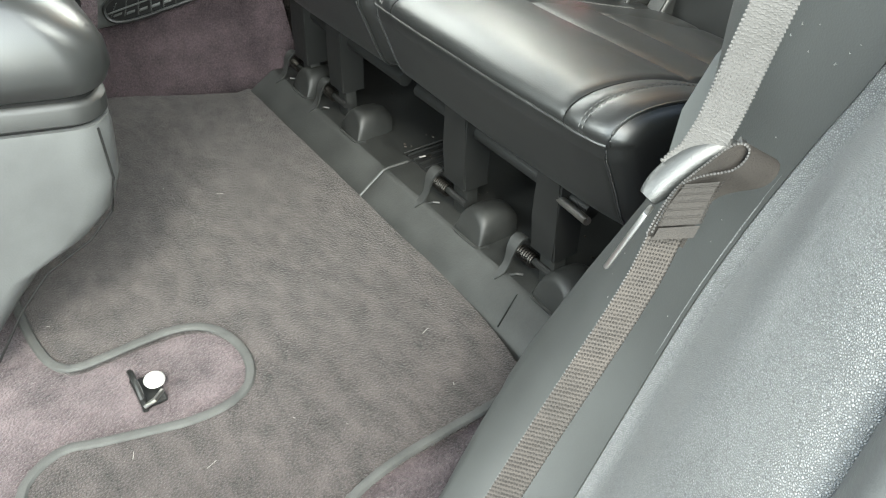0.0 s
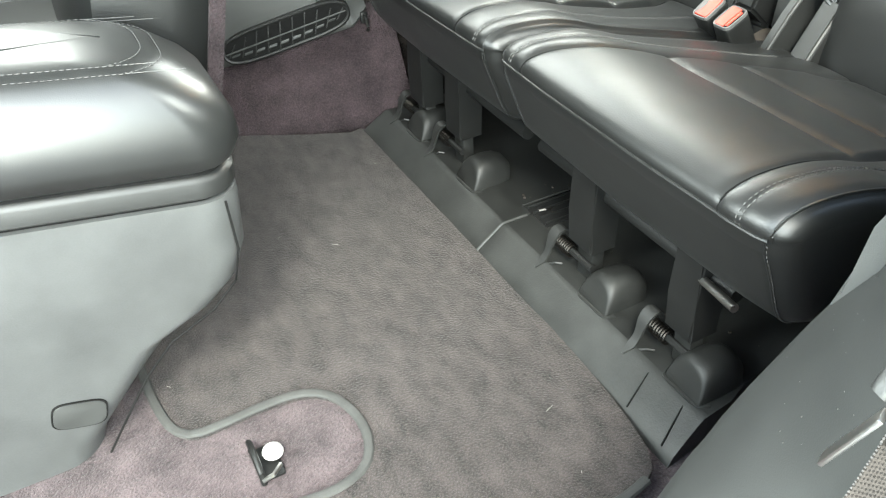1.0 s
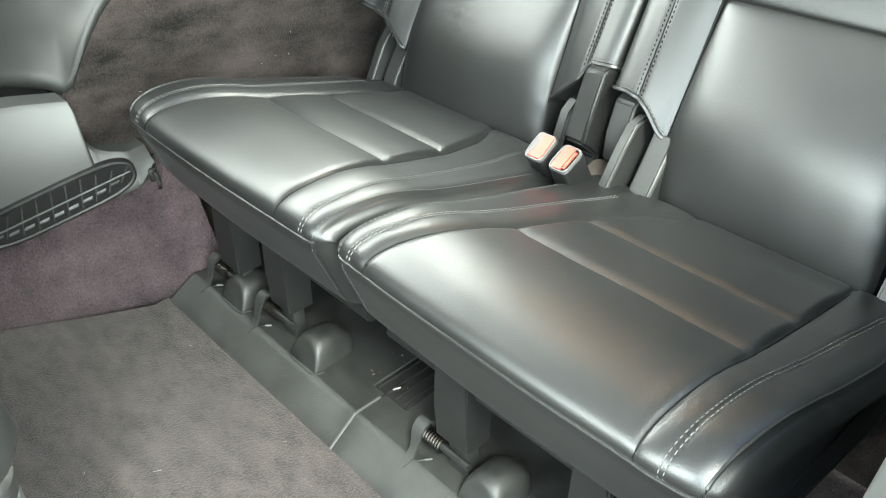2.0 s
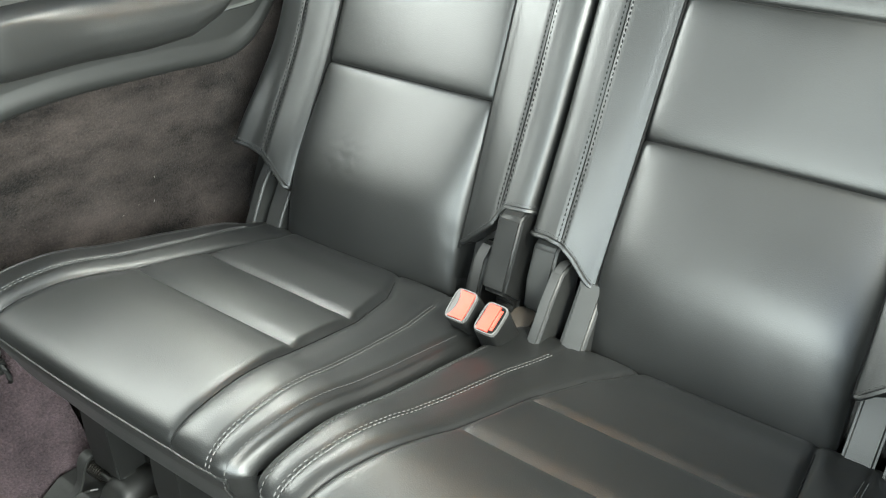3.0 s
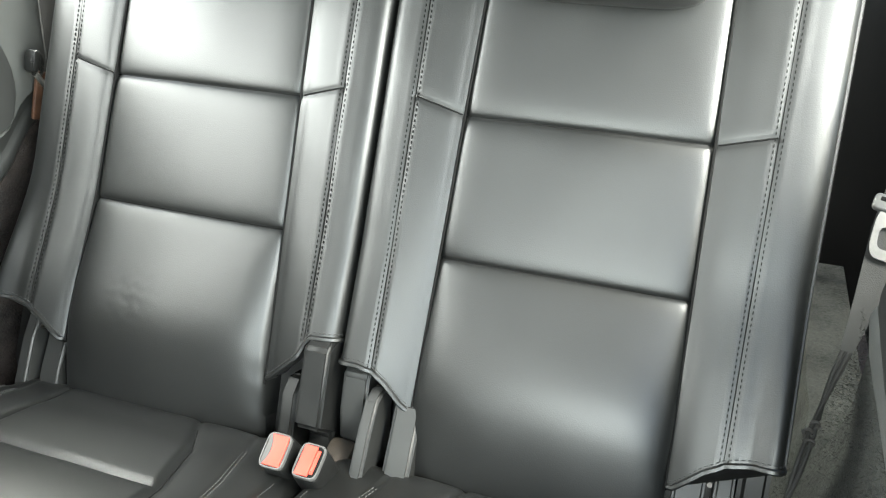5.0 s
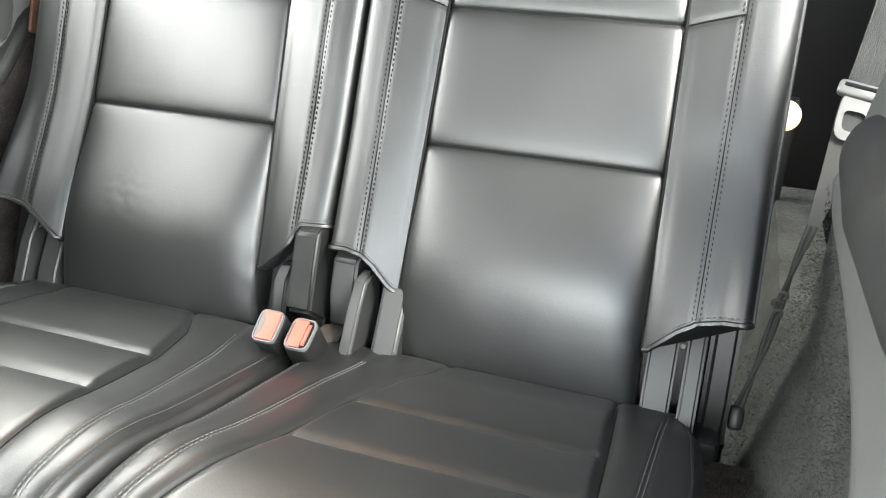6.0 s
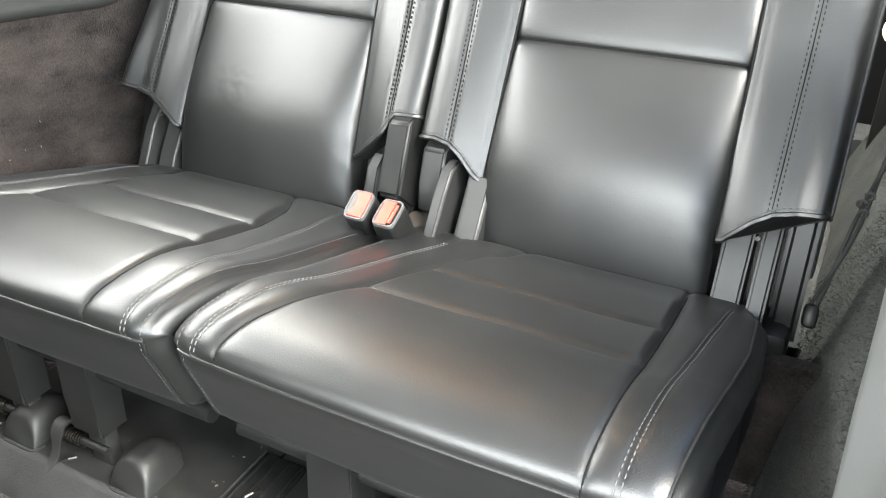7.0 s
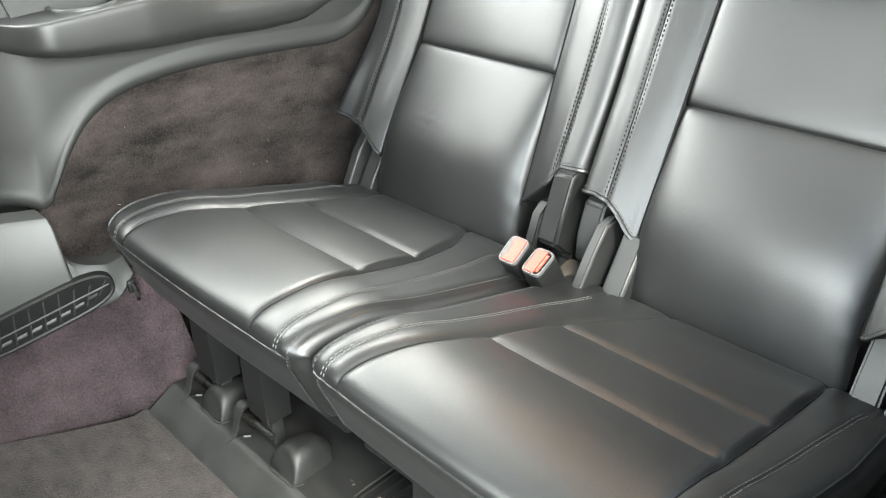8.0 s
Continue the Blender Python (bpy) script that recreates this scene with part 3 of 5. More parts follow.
def back_panel(sign, seat):
    vs = np.linspace(-0.05, VTOP, 400)
    us = np.linspace(-1, 1, 70)
    rows = []
    for v in vs:
        h = PANEL_HALF(v)
        row = []
        for a in us:
            edge = 1 - abs(a)
            w = 0.0035 * (1 - abs(a) ** 8) + 0.002 * (1 - a * a)
            w -= 0.0040 * math.exp(-edge * h / 0.0030)
            for c in (V1, V2, V3):
                # deeper fold on the upper side of each crease
                w -= 0.0052 * math.exp(-abs(v - c) / (0.0125 if v > c else 0.0095)) + 0.0030 * math.exp(-abs(v - c) / 0.0018)
            if v < V1:
                w += 0.013 * math.sin(math.pi * min(1, max(0, (v + 0.05) / (V1 + 0.05)))) * (1 - 0.3 * a * a - 0.7 * a ** 8)
            # the foot of the panel rolls back under itself
            w -= 0.85 * max(0.0, 0.155 - v) ** 2 - 0.006 * (1 - smooth01(0.10, 0.26, v))
            # slack in the hide beside the lower hems
            w += 0.0004 * math.sin(v * 150 + 5 * abs(a)) * gauss(abs(a) - 0.97, 0.10) * gauss(v - 0.075, 0.05)
            w += 0.016 * (1 - smooth01(0.08, 0.32, v)) * (a + 1) / 2
            w += 0.0009 * noise.noise(Vector((a * 2.1 + sign, v * 9, 1.7)))
            if sign > 0 and 0.10 < v < 0.20:
                w += 0.0007 * noise.noise(Vector((a * 14, v * 80, 4.1))) * gauss(a - 0.35, 0.22) * gauss(v - 0.15, 0.03)
            w -= 0.05 * smooth01(0.665, VTOP, v) ** 2 + 0.03 * smooth01(0.0, -0.05, v)
            row.append(back_at(a * h, v, w, sign))
        row += [back_at(h, v, -0.06, sign), back_at(-h, v, -0.06, sign)]
        rows.append(row)
    seat = part("back_panel", loft(rows), LEATHER, seat, "creased black leather back panel")
    # dark seam cords down both edges and across the creases
    for s in (-1, 1):
        pts = [back_at(s * PANEL_HALF(v), v, 0.0005 + (0.016 * (1 - smooth01(0.08, 0.32, v)) if s > 0 else 0.0), sign) for v in np.linspace(0.07, 0.69, 60)]
        part("seam", tube(pts, 0.0016, 5), SEAM, seat)
    for c in (V1, V2, V3):
        h = PANEL_HALF(c) - 0.004
        pts = [back_at(a * h, c, 0.0035 * (1 - abs(a) ** 8) + 0.002 * (1 - a * a) - 0.0072, sign) for a in np.linspace(-1, 1, 30)]
        part("seam", tube(pts, 0.0012, 5), SEAM, seat)


WING = spline([(0.0, -0.003), (0.005, 0.002), (0.018, 0.0065), (0.042, 0.0100), (0.066, 0.0112), (0.087, 0.0104), (0.0985, 0.0062), (0.1045, -0.006), (0.106, -0.040), (0.10, -0.085),
               (0.07, -0.092), (0.02, -0.09), (0.004, -0.06)], 96, closed=True)


def hem_of(side, sign):
    return HEM_OUT if side > 0 else HEM_IN_TOWER if sign > 0 else HEM_IN


def wing_point(k, v, side, sign, base=None):
    e, w = WING[k]
    base_w = w
    h = PANEL_HALF(v) + 0.0008
    wide = (0.2615 if side < 0 else 0.274) - h
    u = h + e / 0.106 * wide
    low = hem_of(side, sign)(u)
    front = base_w > -0.012 and e < 0.1
    if front:
        dd = abs(u - 0.213)
        w -= 0.0012 * gauss(dd, 0.0035) - 0.0006 * gauss(dd - 0.008, 0.004)
        c = V2 + 0.016 * (u - h) / 0.065
        if u < 0.214:
            w -= 0.0016 * gauss(v - c, 0.0034) + 0.0008 * gauss(v - c, 0.009)
    if side > 0:
        w += (0.016 + 0.012 * min(1.0, max(0.0, e) / 0.08) ** 0.65 + 0.018 * smooth01(0.070, 0.104, e)) * (1 - smooth01(0.08, 0.32, v))
    else:
        w += 0.010 * (1 - smooth01(0.10, 0.30, v)) * smooth01(0.0, 0.085, e)
    w -= 0.03 * smooth01(0.66, VTOP, v) ** 2
    w += 0.0014 * noise.noise(Vector((u * 12, v * 10, side * 3.3 + sign)))
    return back_at(side * u, v, w, sign), u, low


def back_wing(side, sign, seat):
    rows = []
    ts = np.linspace(0, 1, 240)
    for t in ts:
        row = []
        for k in range(len(WING)):
            _, u, low = wing_point(k, 0.3, side, sign)
            v = low + (VTOP - low) * t
            p, _, _ = wing_point(k, v, side, sign)
            row.append(p)
        rows.append(row)
    seat = part("bolster", loft(rows), LEATHER, seat, "black leather side bolster")
    ks = [k for k in range(len(WING)) if WING[k][1] > -0.03]
    ks = sorted(ks, key=lambda k: WING[k][0])
    hem = []
    for k in ks:
        _, u, low = wing_point(k, 0.3, side, sign)
        p, _, _ = wing_point(k, low + 0.001, side, sign)
        hem.append(p + BN * 0.001)
    part("hem", tube(hem, 0.0035, 6), LEATHER, seat, "rolled leather hem")
    hem2 = [p + BV * 0.007 + BN * 0.0012 for p in hem[1:-2]]
    part("stitching", stitches(hem2), DARK_THREAD, seat)
    for s in (-0.0042, 0.0, 0.0042):
        pts = []
        for v in np.linspace(hem_of(side, sign)(0.213) + 0.004, 0.67, 90):
            h = PANEL_HALF(v)
            e = (0.213 + s - h) / ((0.2615 if side < 0 else 0.274) - h) * 0.106
            fr = [k for k in range(len(WING)) if WING[k][1] > -0.012 and WING[k][0] < 0.1]
            fr = sorted(fr, key=lambda k: WING[k][0])
            w = float(np.interp(e, [WING[k][0] for k in fr], [WING[k][1] for k in fr]))
            w += (0.016 + 0.012 * min(1.0, e / 0.08) ** 0.65) * (1 - smooth01(0.08, 0.32, v)) if side > 0 else 0.010 * (1 - smooth01(0.10, 0.30, v)) * smooth01(0.0, 0.085, e)
            pts.append(back_at(side * (0.213 + s), v, w - 0.0012 * gauss(s, 0.0035) + 0.0004, sign))
        if s:
            part("stitching", stitches([p + BN * 0.0004 for p in pts], 0.0040, 0.0028, 0.0009), SEAM, seat)
        else:
            part("seam", tube(pts, 0.0008, 5), SEAM, seat)
    # thin dark crease from the panel's seam out to the double seam
    pts = []
    for e in np.linspace(0.001, 0.98, 16):
        h = PANEL_HALF(V2)
        u = h + e * (0.213 - h)
        k = min((k for k in range(len(WING)) if WING[k][1] > -0.012), key=lambda k: abs(WING[k][0] - (u - h) / ((0.2615 if side < 0 else 0.274) - h) * 0.106))
        p, u2, _ = wing_point(k, V2 + 0.016 * (u - h) / 0.065, side, sign)
        pts.append(back_at(side * u, V2 + 0.016 * (u - h) / 0.065, (p - BO).dot(BN) + 0.0006, sign))
    part("crease", tube(spline(pts, 20), 0.0011, 5), SEAM, seat)
    if side > 0:
        k = max((k for k in range(len(WING)) if WING[k][1] > -0.04), key=lambda k: WING[k][0] - 0.4 * abs(WING[k][1] + 0.02))
        edge = []
        for v in np.linspace(HEM_OUT(0.262) + 0.004, 0.67, 80):
            p, _, _ = wing_point(k, v, side, sign)
            edge.append(p + Vector((0, sign * 0.0008, 0)))
        part("edge_welt", tube(edge, 0.0024, 6), LEATHER_SIDE, seat, "dark welt along the outer edge")


def headrest(sign, seat):
    rows = []
    sec = spline([(0.0, -0.075), (0.032, -0.070), (0.052, -0.035), (0.054, 0.02), (0.042, 0.062), (0.0, 0.078), (-0.035, 0.06), (-0.045, 0.0), (-0.035, -0.06)], 30, closed=True)
    for a in np.linspace(-1, 1, 30):
        k = (1 - abs(a) ** 6) ** 0.5 if abs(a) < 1 else 0.02
        k = max(k, 0.05)
        rows.append([back_at(a * 0.128, 0.668 + p[1] * (0.35 + 0.65 * k), 0.038 + p[0] * k, sign) for p in sec])
    part("headrest", loft(rows), LEATHER_SIDE, seat, "black roll-shaped headrest")


def seat_back(sign):
    seat = rear_seats[sign]
    back_panel(sign, seat)
    for side in (-1, 1):
        back_wing(side, sign, seat)
    headrest(sign, seat)
    m = Matrix.Translation(back_at(0, 0.34, -0.095, sign)) @ Matrix.Rotation(LEAN, 4, "Y")
    part("rear_shell", rbox((0.016, 0.545, 0.60), m, 0.006), DARK_PLASTIC, seat)
    return seat


seat_back(1.0)
seat_back(-1.0)

# ---- seat riser cover under the seats ----
riser = thing("seat_riser_cover", "black plastic riser cover with bumps, dusty along the mat", "riser cover")
sec = [(-0.012, -0.012), (-0.004, 0.0), (0.012, 0.012), (0.036, 0.029), (0.041, 0.0322), (0.047, 0.033), (0.085, 0.033), (0.12, 0.033), (0.20, 0.034), (0.30, 0.036), (0.44, 0.036)]
END_Y = curve1([-0.02, 0.03, 0.08, 0.12, 0.16, 0.5], [-0.440, -0.432, -0.428, -0.412, -0.40, -0.42])


def riser_run(y0, y1, name):
    cover = None
    for cut, label, material in ((slice(0, 6), "front_slope", SLOPE), (slice(5, 11), name, RISER)):
        cover = riser_strip(y0, y1, sec[cut], label, material)
    return cover


def riser_strip(y0, y1, line, name, material):
    rows = []
    for t in np.linspace(0, 1, 24):
        row = []
        for x, z in line:
            a = END_Y(x) if y0 < -0.4 else y0
            b = -END_Y(x) + 0.02 if y1 > 0.4 else y1
            y = a + (b - a) * t
            row.append((x, y, z + 0.0008 * noise.noise(Vector((x * 20, y * 20, 0)))))
        rows.append(row)
    bm = loft(rows, closed=False)
    r = bmesh.ops.extrude_edge_only(bm, edges=[e for e in bm.edges if e.is_boundary])
    for g in r["geom"]:
        if isinstance(g, bmesh.types.BMVert):
            g.co.z = -0.02
    return part(name, bm, material, riser)


riser_run(-0.45, 0.012, "cover_half")
riser_run(0.0155, 0.45, "cover_half")
part("joint_rim", tube([(x - 0.001, 0.0137, z + 0.0012) for x, z in sec[1:7]], 0.0022, 6), DARK_PLASTIC, riser, "pale scuffed joint lip")


def dome(y, x=0.047):
    """An arched hump: upright front face, round shoulder, running back into the cover."""
    rows = []
    for dx, k in ((-0.001, 0.72), (0.0, 0.80), (0.003, 0.90), (0.008, 0.965), (0.015, 1.0), (0.030, 1.0), (0.046, 0.95), (0.058, 0.80), (0.066, 0.55)):
        row = []
        for a in np.linspace(0, math.pi, 21):
            c, h = math.copysign(abs(math.cos(a)) ** 0.85, math.cos(a)), math.sin(a) ** 0.72
            wide = 0.031 * (0.75 + 0.25 * k) if h < 0.3 else 0.031 * (0.55 + 0.45 * k)
            row.append((x + dx + 0.011 * h, y + wide * c, 0.030 + 0.0455 * k * h))
        rows.append(row)
    bm = loft(rows, closed=False)
    bm.verts.ensure_lookup_table()
    bm.faces.new([bm.verts[k] for k in range(21)])
    part("hinge_bump", bm, RISER, riser)
    foot = [(x + 0.012, y - 0.036, 0.0338), (x - 0.002, y - 0.028, 0.0333), (x - 0.0035, y, 0.0328), (x - 0.002, y + 0.028, 0.0333), (x + 0.012, y + 0.036, 0.0338)]
    part("bump_foot", tube(spline(foot, 24), 0.0018, 5), RISER, riser)


for y in (0.335, 0.143, -0.206, -0.384):
    dome(y)
# slotted rail opening, its recess shade painted black, with dust and a bright clip
part("slot_shade", rbox((0.085, 0.064, 0.004), pose(0.135, 0.002, 0.0335, 0, -2, 0), 0.0015), SEAM, riser, "rail slot with grit, its shade painted as a black plate")
for k in range(4):
    part("slot_rib", rbox((0.082, 0.0030, 0.005), pose(0.135, -0.024 + 0.017 * k, 0.0360), 0.0010), BLACK_PLASTIC, riser)
part("slot_clip", tube([(0.104, 0.010, 0.0370), (0.112, 0.004, 0.0400), (0.122, 0.004, 0.0372)], 0.0020, 6), DULL_STEEL, riser, "worn steel clip in the slot")
part("slot_lip", tube([(0.090, 0.036, 0.0365), (0.18, 0.036, 0.0372)], 0.0018, 6), RISER, riser)
# end cover outline grooves
for pts in ([(-0.004, -0.352, 0.0015), (0.034, -0.340, 0.0272), (0.044, -0.338, 0.0312)], [(-0.006, -0.418, 0.001), (0.034, -0.402, 0.0272), (0.050, -0.392, 0.0325), (0.054, -0.378, 0.0328)]):
    part("cover_joint", tube(pts, 0.0011, 5), SEAM, riser)
# grit in the corners of the riser
rng = random.Random(5)
bm = bmesh.new()
for _ in range(40):
    x, y = rng.uniform(0.09, 0.19), rng.choice((-0.30, -0.12, 0.02, 0.05, 0.22)) + rng.gauss(0, 0.03)
    s = rng.uniform(0.0008, 0.0022)
    rbox((s, s * rng.uniform(1, 2.4), s), pose(x, y, 0.0345 + s / 2, 0, 0, rng.uniform(0, 180)), 0, bm=bm)
tagged(part("grit", bm, RUST, None, smooth=False), "tan grit and crumbs scattered on the riser cover", "grit", kind="stuff")


def seat_leg(y0, y1):
    m = Matrix.Translation((0.065, (y0 + y1) / 2, 0.034))
    w = abs(y1 - y0)
    rows = []
    for z, dx, d, ww in ((0.050, 0.001, 0.040, 0.97), (0.054, 0.0, 0.042, 1.0), (0.10, 0.0, 0.042, 1.0), (0.165, 0.002, 0.042, 1.0)):
        rows.append([(dx, -w / 2 * ww, z), (dx + d, -w / 2 * ww, z), (dx + d, w / 2 * ww, z), (dx, w / 2 * ww, z)])
    bm = loft(rows)
    bmesh.ops.bevel(bm, geom=[e for e in bm.edges if abs(e.verts[0].co.z - e.verts[1].co.z) > 0.01], offset=0.003, segments=2, affect="EDGES")
    bm.transform(m)
    leg = part("leg", bm, BLACK_PLASTIC, rear_seats[1.0 if y0 > 0 else -1.0], "black steel leg")

    def put(name, bm, mat, lab=""):
        bm.transform(m)
        part(name, bm, mat, leg, lab)

    put("bracket", rbox((0.020, w * 0.62, 0.056), pose(0.018, -w * 0.08, 0.025), 0.002), RISER)
    # coil spring on its pin, across the car
    pin_z = 0.028
    coil = [(0.004 + 0.0086 * math.cos(a), w / 2 + 0.020 - 0.030 * a / (14 * math.pi), pin_z + 0.0086 * math.sin(a)) for a in np.linspace(0, 14 * math.pi, 150)]
    put("spring", tube(coil, 0.0016, 5), DARK_STEEL, "worn steel coil spring")
    put("pin", tube([(0.004, w / 2 + 0.02, pin_z), (0.004, -w / 2, pin_z)], 0.005, 8), BLACK_PLASTIC)
    # curved release tab on the far side of the spring: pointed foot, narrow waist, curled head
    prof = spline([(-0.034, -0.008, 0.0016), (-0.022, 0.000, 0.0062), (-0.014, 0.010, 0.0058), (-0.010, 0.022, 0.0066), (-0.006, 0.034, 0.0086), (0.001, 0.043, 0.0092), (0.010, 0.045, 0.0085), (0.017, 0.039, 0.0066), (0.018, 0.031, 0.0050)], 26)
    rows = []
    yc = w / 2 + 0.027
    for i, (x, z, hw) in enumerate(prof):
        q0, q1 = prof[max(0, i - 1)], prof[min(len(prof) - 1, i + 1)]
        d = Vector((q1[0] - q0[0], 0, q1[1] - q0[1])).normalized()
        n2 = Vector((-d.z, 0, d.x)) * 0.0016
        rows.append([Vector((x, yc - hw, z)) - n2, Vector((x, yc + hw, z)) - n2, Vector((x, yc + hw, z)) + n2, Vector((x, yc - hw, z)) + n2])
    put("release_tab", loft(rows), HINGE, "curled grey release tab")
    put("tab_foot", rbox((0.022, 0.024, 0.003), pose(-0.024, w / 2 + 0.012, -0.010, 0, -34, 0), 0.001), RISER)
    put("tab_hook", tube([(-0.018, w / 2 + 0.020, -0.004), (-0.012, w / 2 + 0.008, 0.004), (-0.004, w / 2 + 0.004, 0.002)], 0.0018, 5), HINGE)
    return leg


for y0, y1 in ((0.326, 0.381), (0.189, 0.240), (-0.174, -0.120), (-0.368, -0.322)):
    seat_leg(y0, y1)
# cross tube below the near cushion
part("support_rod", tube([(0.072, -0.36, 0.176), (0.060, -0.424, 0.184)], 0.0052, 10), STEEL, rear_seats[-1.0], "bare steel rod")
for y in (0.35, 0.215, -0.148, -0.345):
    part("rail", rbox((0.40, 0.03, 0.035), pose(0.28, y, 0.170), 0.004), BLACK_PLASTIC, rear_seats[1.0 if y > 0 else -1.0])
for x in (0.09, 0.42):
    for s_ in (1.0, -1.0):
        part("cross_tube", tube([(x, 0.02 * s_, 0.172), (x, 0.40 * s_, 0.172)], 0.011, 10), BLACK_PLASTIC, rear_seats[s_])

# carpeted heel wall added below the cushions to keep light from behind out
rows = []
for y in np.linspace(-0.62, 0.62, 60):
    rows.append([(0.40 + 0.006 * noise.noise(Vector((y * 8, k, 0))) + 0.05 * k, y, 0.034 + 0.15 * k) for k in np.linspace(0, 1, 8)] + [(0.47, y, 0.184), (0.47, y, 0.034)])
tagged(part("wall_heel_blocker", loft(rows), WALL_CARPET), "dark carpeted heel wall added to block light below the seats", "wall", kind="structure")

# ---- hinge covers and buckles ----


def slab(pts_vw, y0, y1, bevel=0.004):
    """A plate across y with an outline in the seat back's lean plane: v up the back, w forward."""
    lo = [BO + BV * v + BN * w for v, w in pts_vw]
    bm = bmesh.new()
    a = [bm.verts.new((p.x, y0, p.z)) for p in lo]
    b = [bm.verts.new((p.x, y1, p.z)) for p in lo]
    n = len(lo)
    for i in range(n):
        bm.faces.new((a[i], a[(i + 1) % n], b[(i + 1) % n], b[i]))
    bm.faces.new(a[::-1])
    bm.faces.new(b)
    bmesh.ops.recalc_face_normals(bm, faces=bm.faces)
    bmesh.ops.bevel(bm, geom=[e for e in bm.edges if e.calc_face_angle() > 0.6], offset=bevel, segments=3, affect="EDGES", clamp_overlap=True)
    return bm


def hinge_set(sign, where):
    h = rear_seats[float(sign)]
    if where == "outer":
        part("hinge_arm", slab([(-0.10, 0.030), (-0.02, 0.028), (0.06, 0.022), (0.11, 0.010), (0.12, -0.02), (0.0, -0.05), (-0.10, -0.04)], sign * 0.471, sign * 0.492, 0.004), HINGE, h)
        part("hinge_plate", slab([(-0.08, 0.016), (0.02, 0.012), (0.10, 0.0), (0.10, -0.06), (-0.08, -0.06)], sign * 0.428, sign * 0.462, 0.004), HINGE, h)
        part("hinge_shell", slab([(0.02, -0.004), (0.13, -0.006), (0.17, -0.09), (-0.05, -0.09), (-0.04, -0.03)], sign * 0.496, sign * 0.530, 0.008), BLACK_PLASTIC, h)
        # added dark plate, stands in for shade behind the outer hinge
        part("hinge_gap_shade", slab([(-0.10, -0.062), (0.16, -0.062), (0.16, -0.072), (-0.10, -0.072)], sign * 0.40, sign * 0.52, 0.002), BLACK_PLASTIC, h)
        part("hinge_bolt", tube([(0.512, sign * 0.466, 0.305), (0.507, sign * 0.466, 0.309)], 0.003, 8), DULL_STEEL, h)
        part("hinge_foot", rbox((0.07, 0.05, 0.16), pose(0.50, sign * 0.50, 0.13), 0.012), BLACK_PLASTIC, h)
    else:
        part("hinge_arm", slab([(-0.10, 0.052), (-0.02, 0.045), (0.05, 0.033), (0.088, 0.022), (0.104, 0.0), (0.09, -0.03), (0.0, -0.05), (-0.10, -0.04)], sign * 0.049, sign * 0.067, 0.004), HINGE, h)
        part("hinge_plate", slab([(-0.08, 0.026), (-0.01, 0.020), (0.09, 0.004), (0.10, -0.05), (-0.08, -0.05)], sign * 0.083, sign * 0.119, 0.005), HINGE, h)
        # added dark plate that makes the gap behind the inner hinge black
        part("hinge_gap_shade", slab([(-0.10, -0.050), (0.15, -0.050), (0.15, -0.064), (-0.10, -0.064)], sign * 0.036, sign * 0.15, 0.002), BLACK_PLASTIC, h)
        part("hinge_cheek", slab([(0.02, -0.012), (0.06, 0.002), (0.11, 0.006), (0.13, -0.01), (0.13, -0.05), (0.02, -0.05)], sign * 0.008, sign * 0.044, 0.004), HINGE, h)
    return h


hinge_set(1, "outer")
hinge_set(-1, "outer")
hinge_set(-1, "inner")
tower = rear_seats[1.0]
part("hinge_tower", slab([(0.034, 0.028), (0.138, 0.032), (0.152, 0.016), (0.150, -0.05), (-0.14, -0.06), (-0.14, -0.030), (0.020, -0.020)], 0.004, 0.041, 0.005), BLACK_PLASTIC, tower)
part("tower_flank", slab([(-0.12, 0.004), (0.02, 0.018), (0.070, 0.020), (0.094, 0.006), (0.10, -0.05), (-0.12, -0.06)], 0.046, 0.068, 0.005), BLACK_PLASTIC, tower)
# dark plate added for the shade in the gap behind the tower
part("tower_gap_shade", slab([(-0.10, -0.044), (0.15, -0.044), (0.15, -0.064), (-0.10, -0.064)], -0.034, 0.12, 0.003), BLACK_PLASTIC, tower)
tagged(part("felt_pad", rbox((0.06, 0.040, 0.03), pose(0.487, -0.014, 0.222, 0, -15, 0), 0.012), RUST), "brown felt pad behind the belt buckles", "pad")


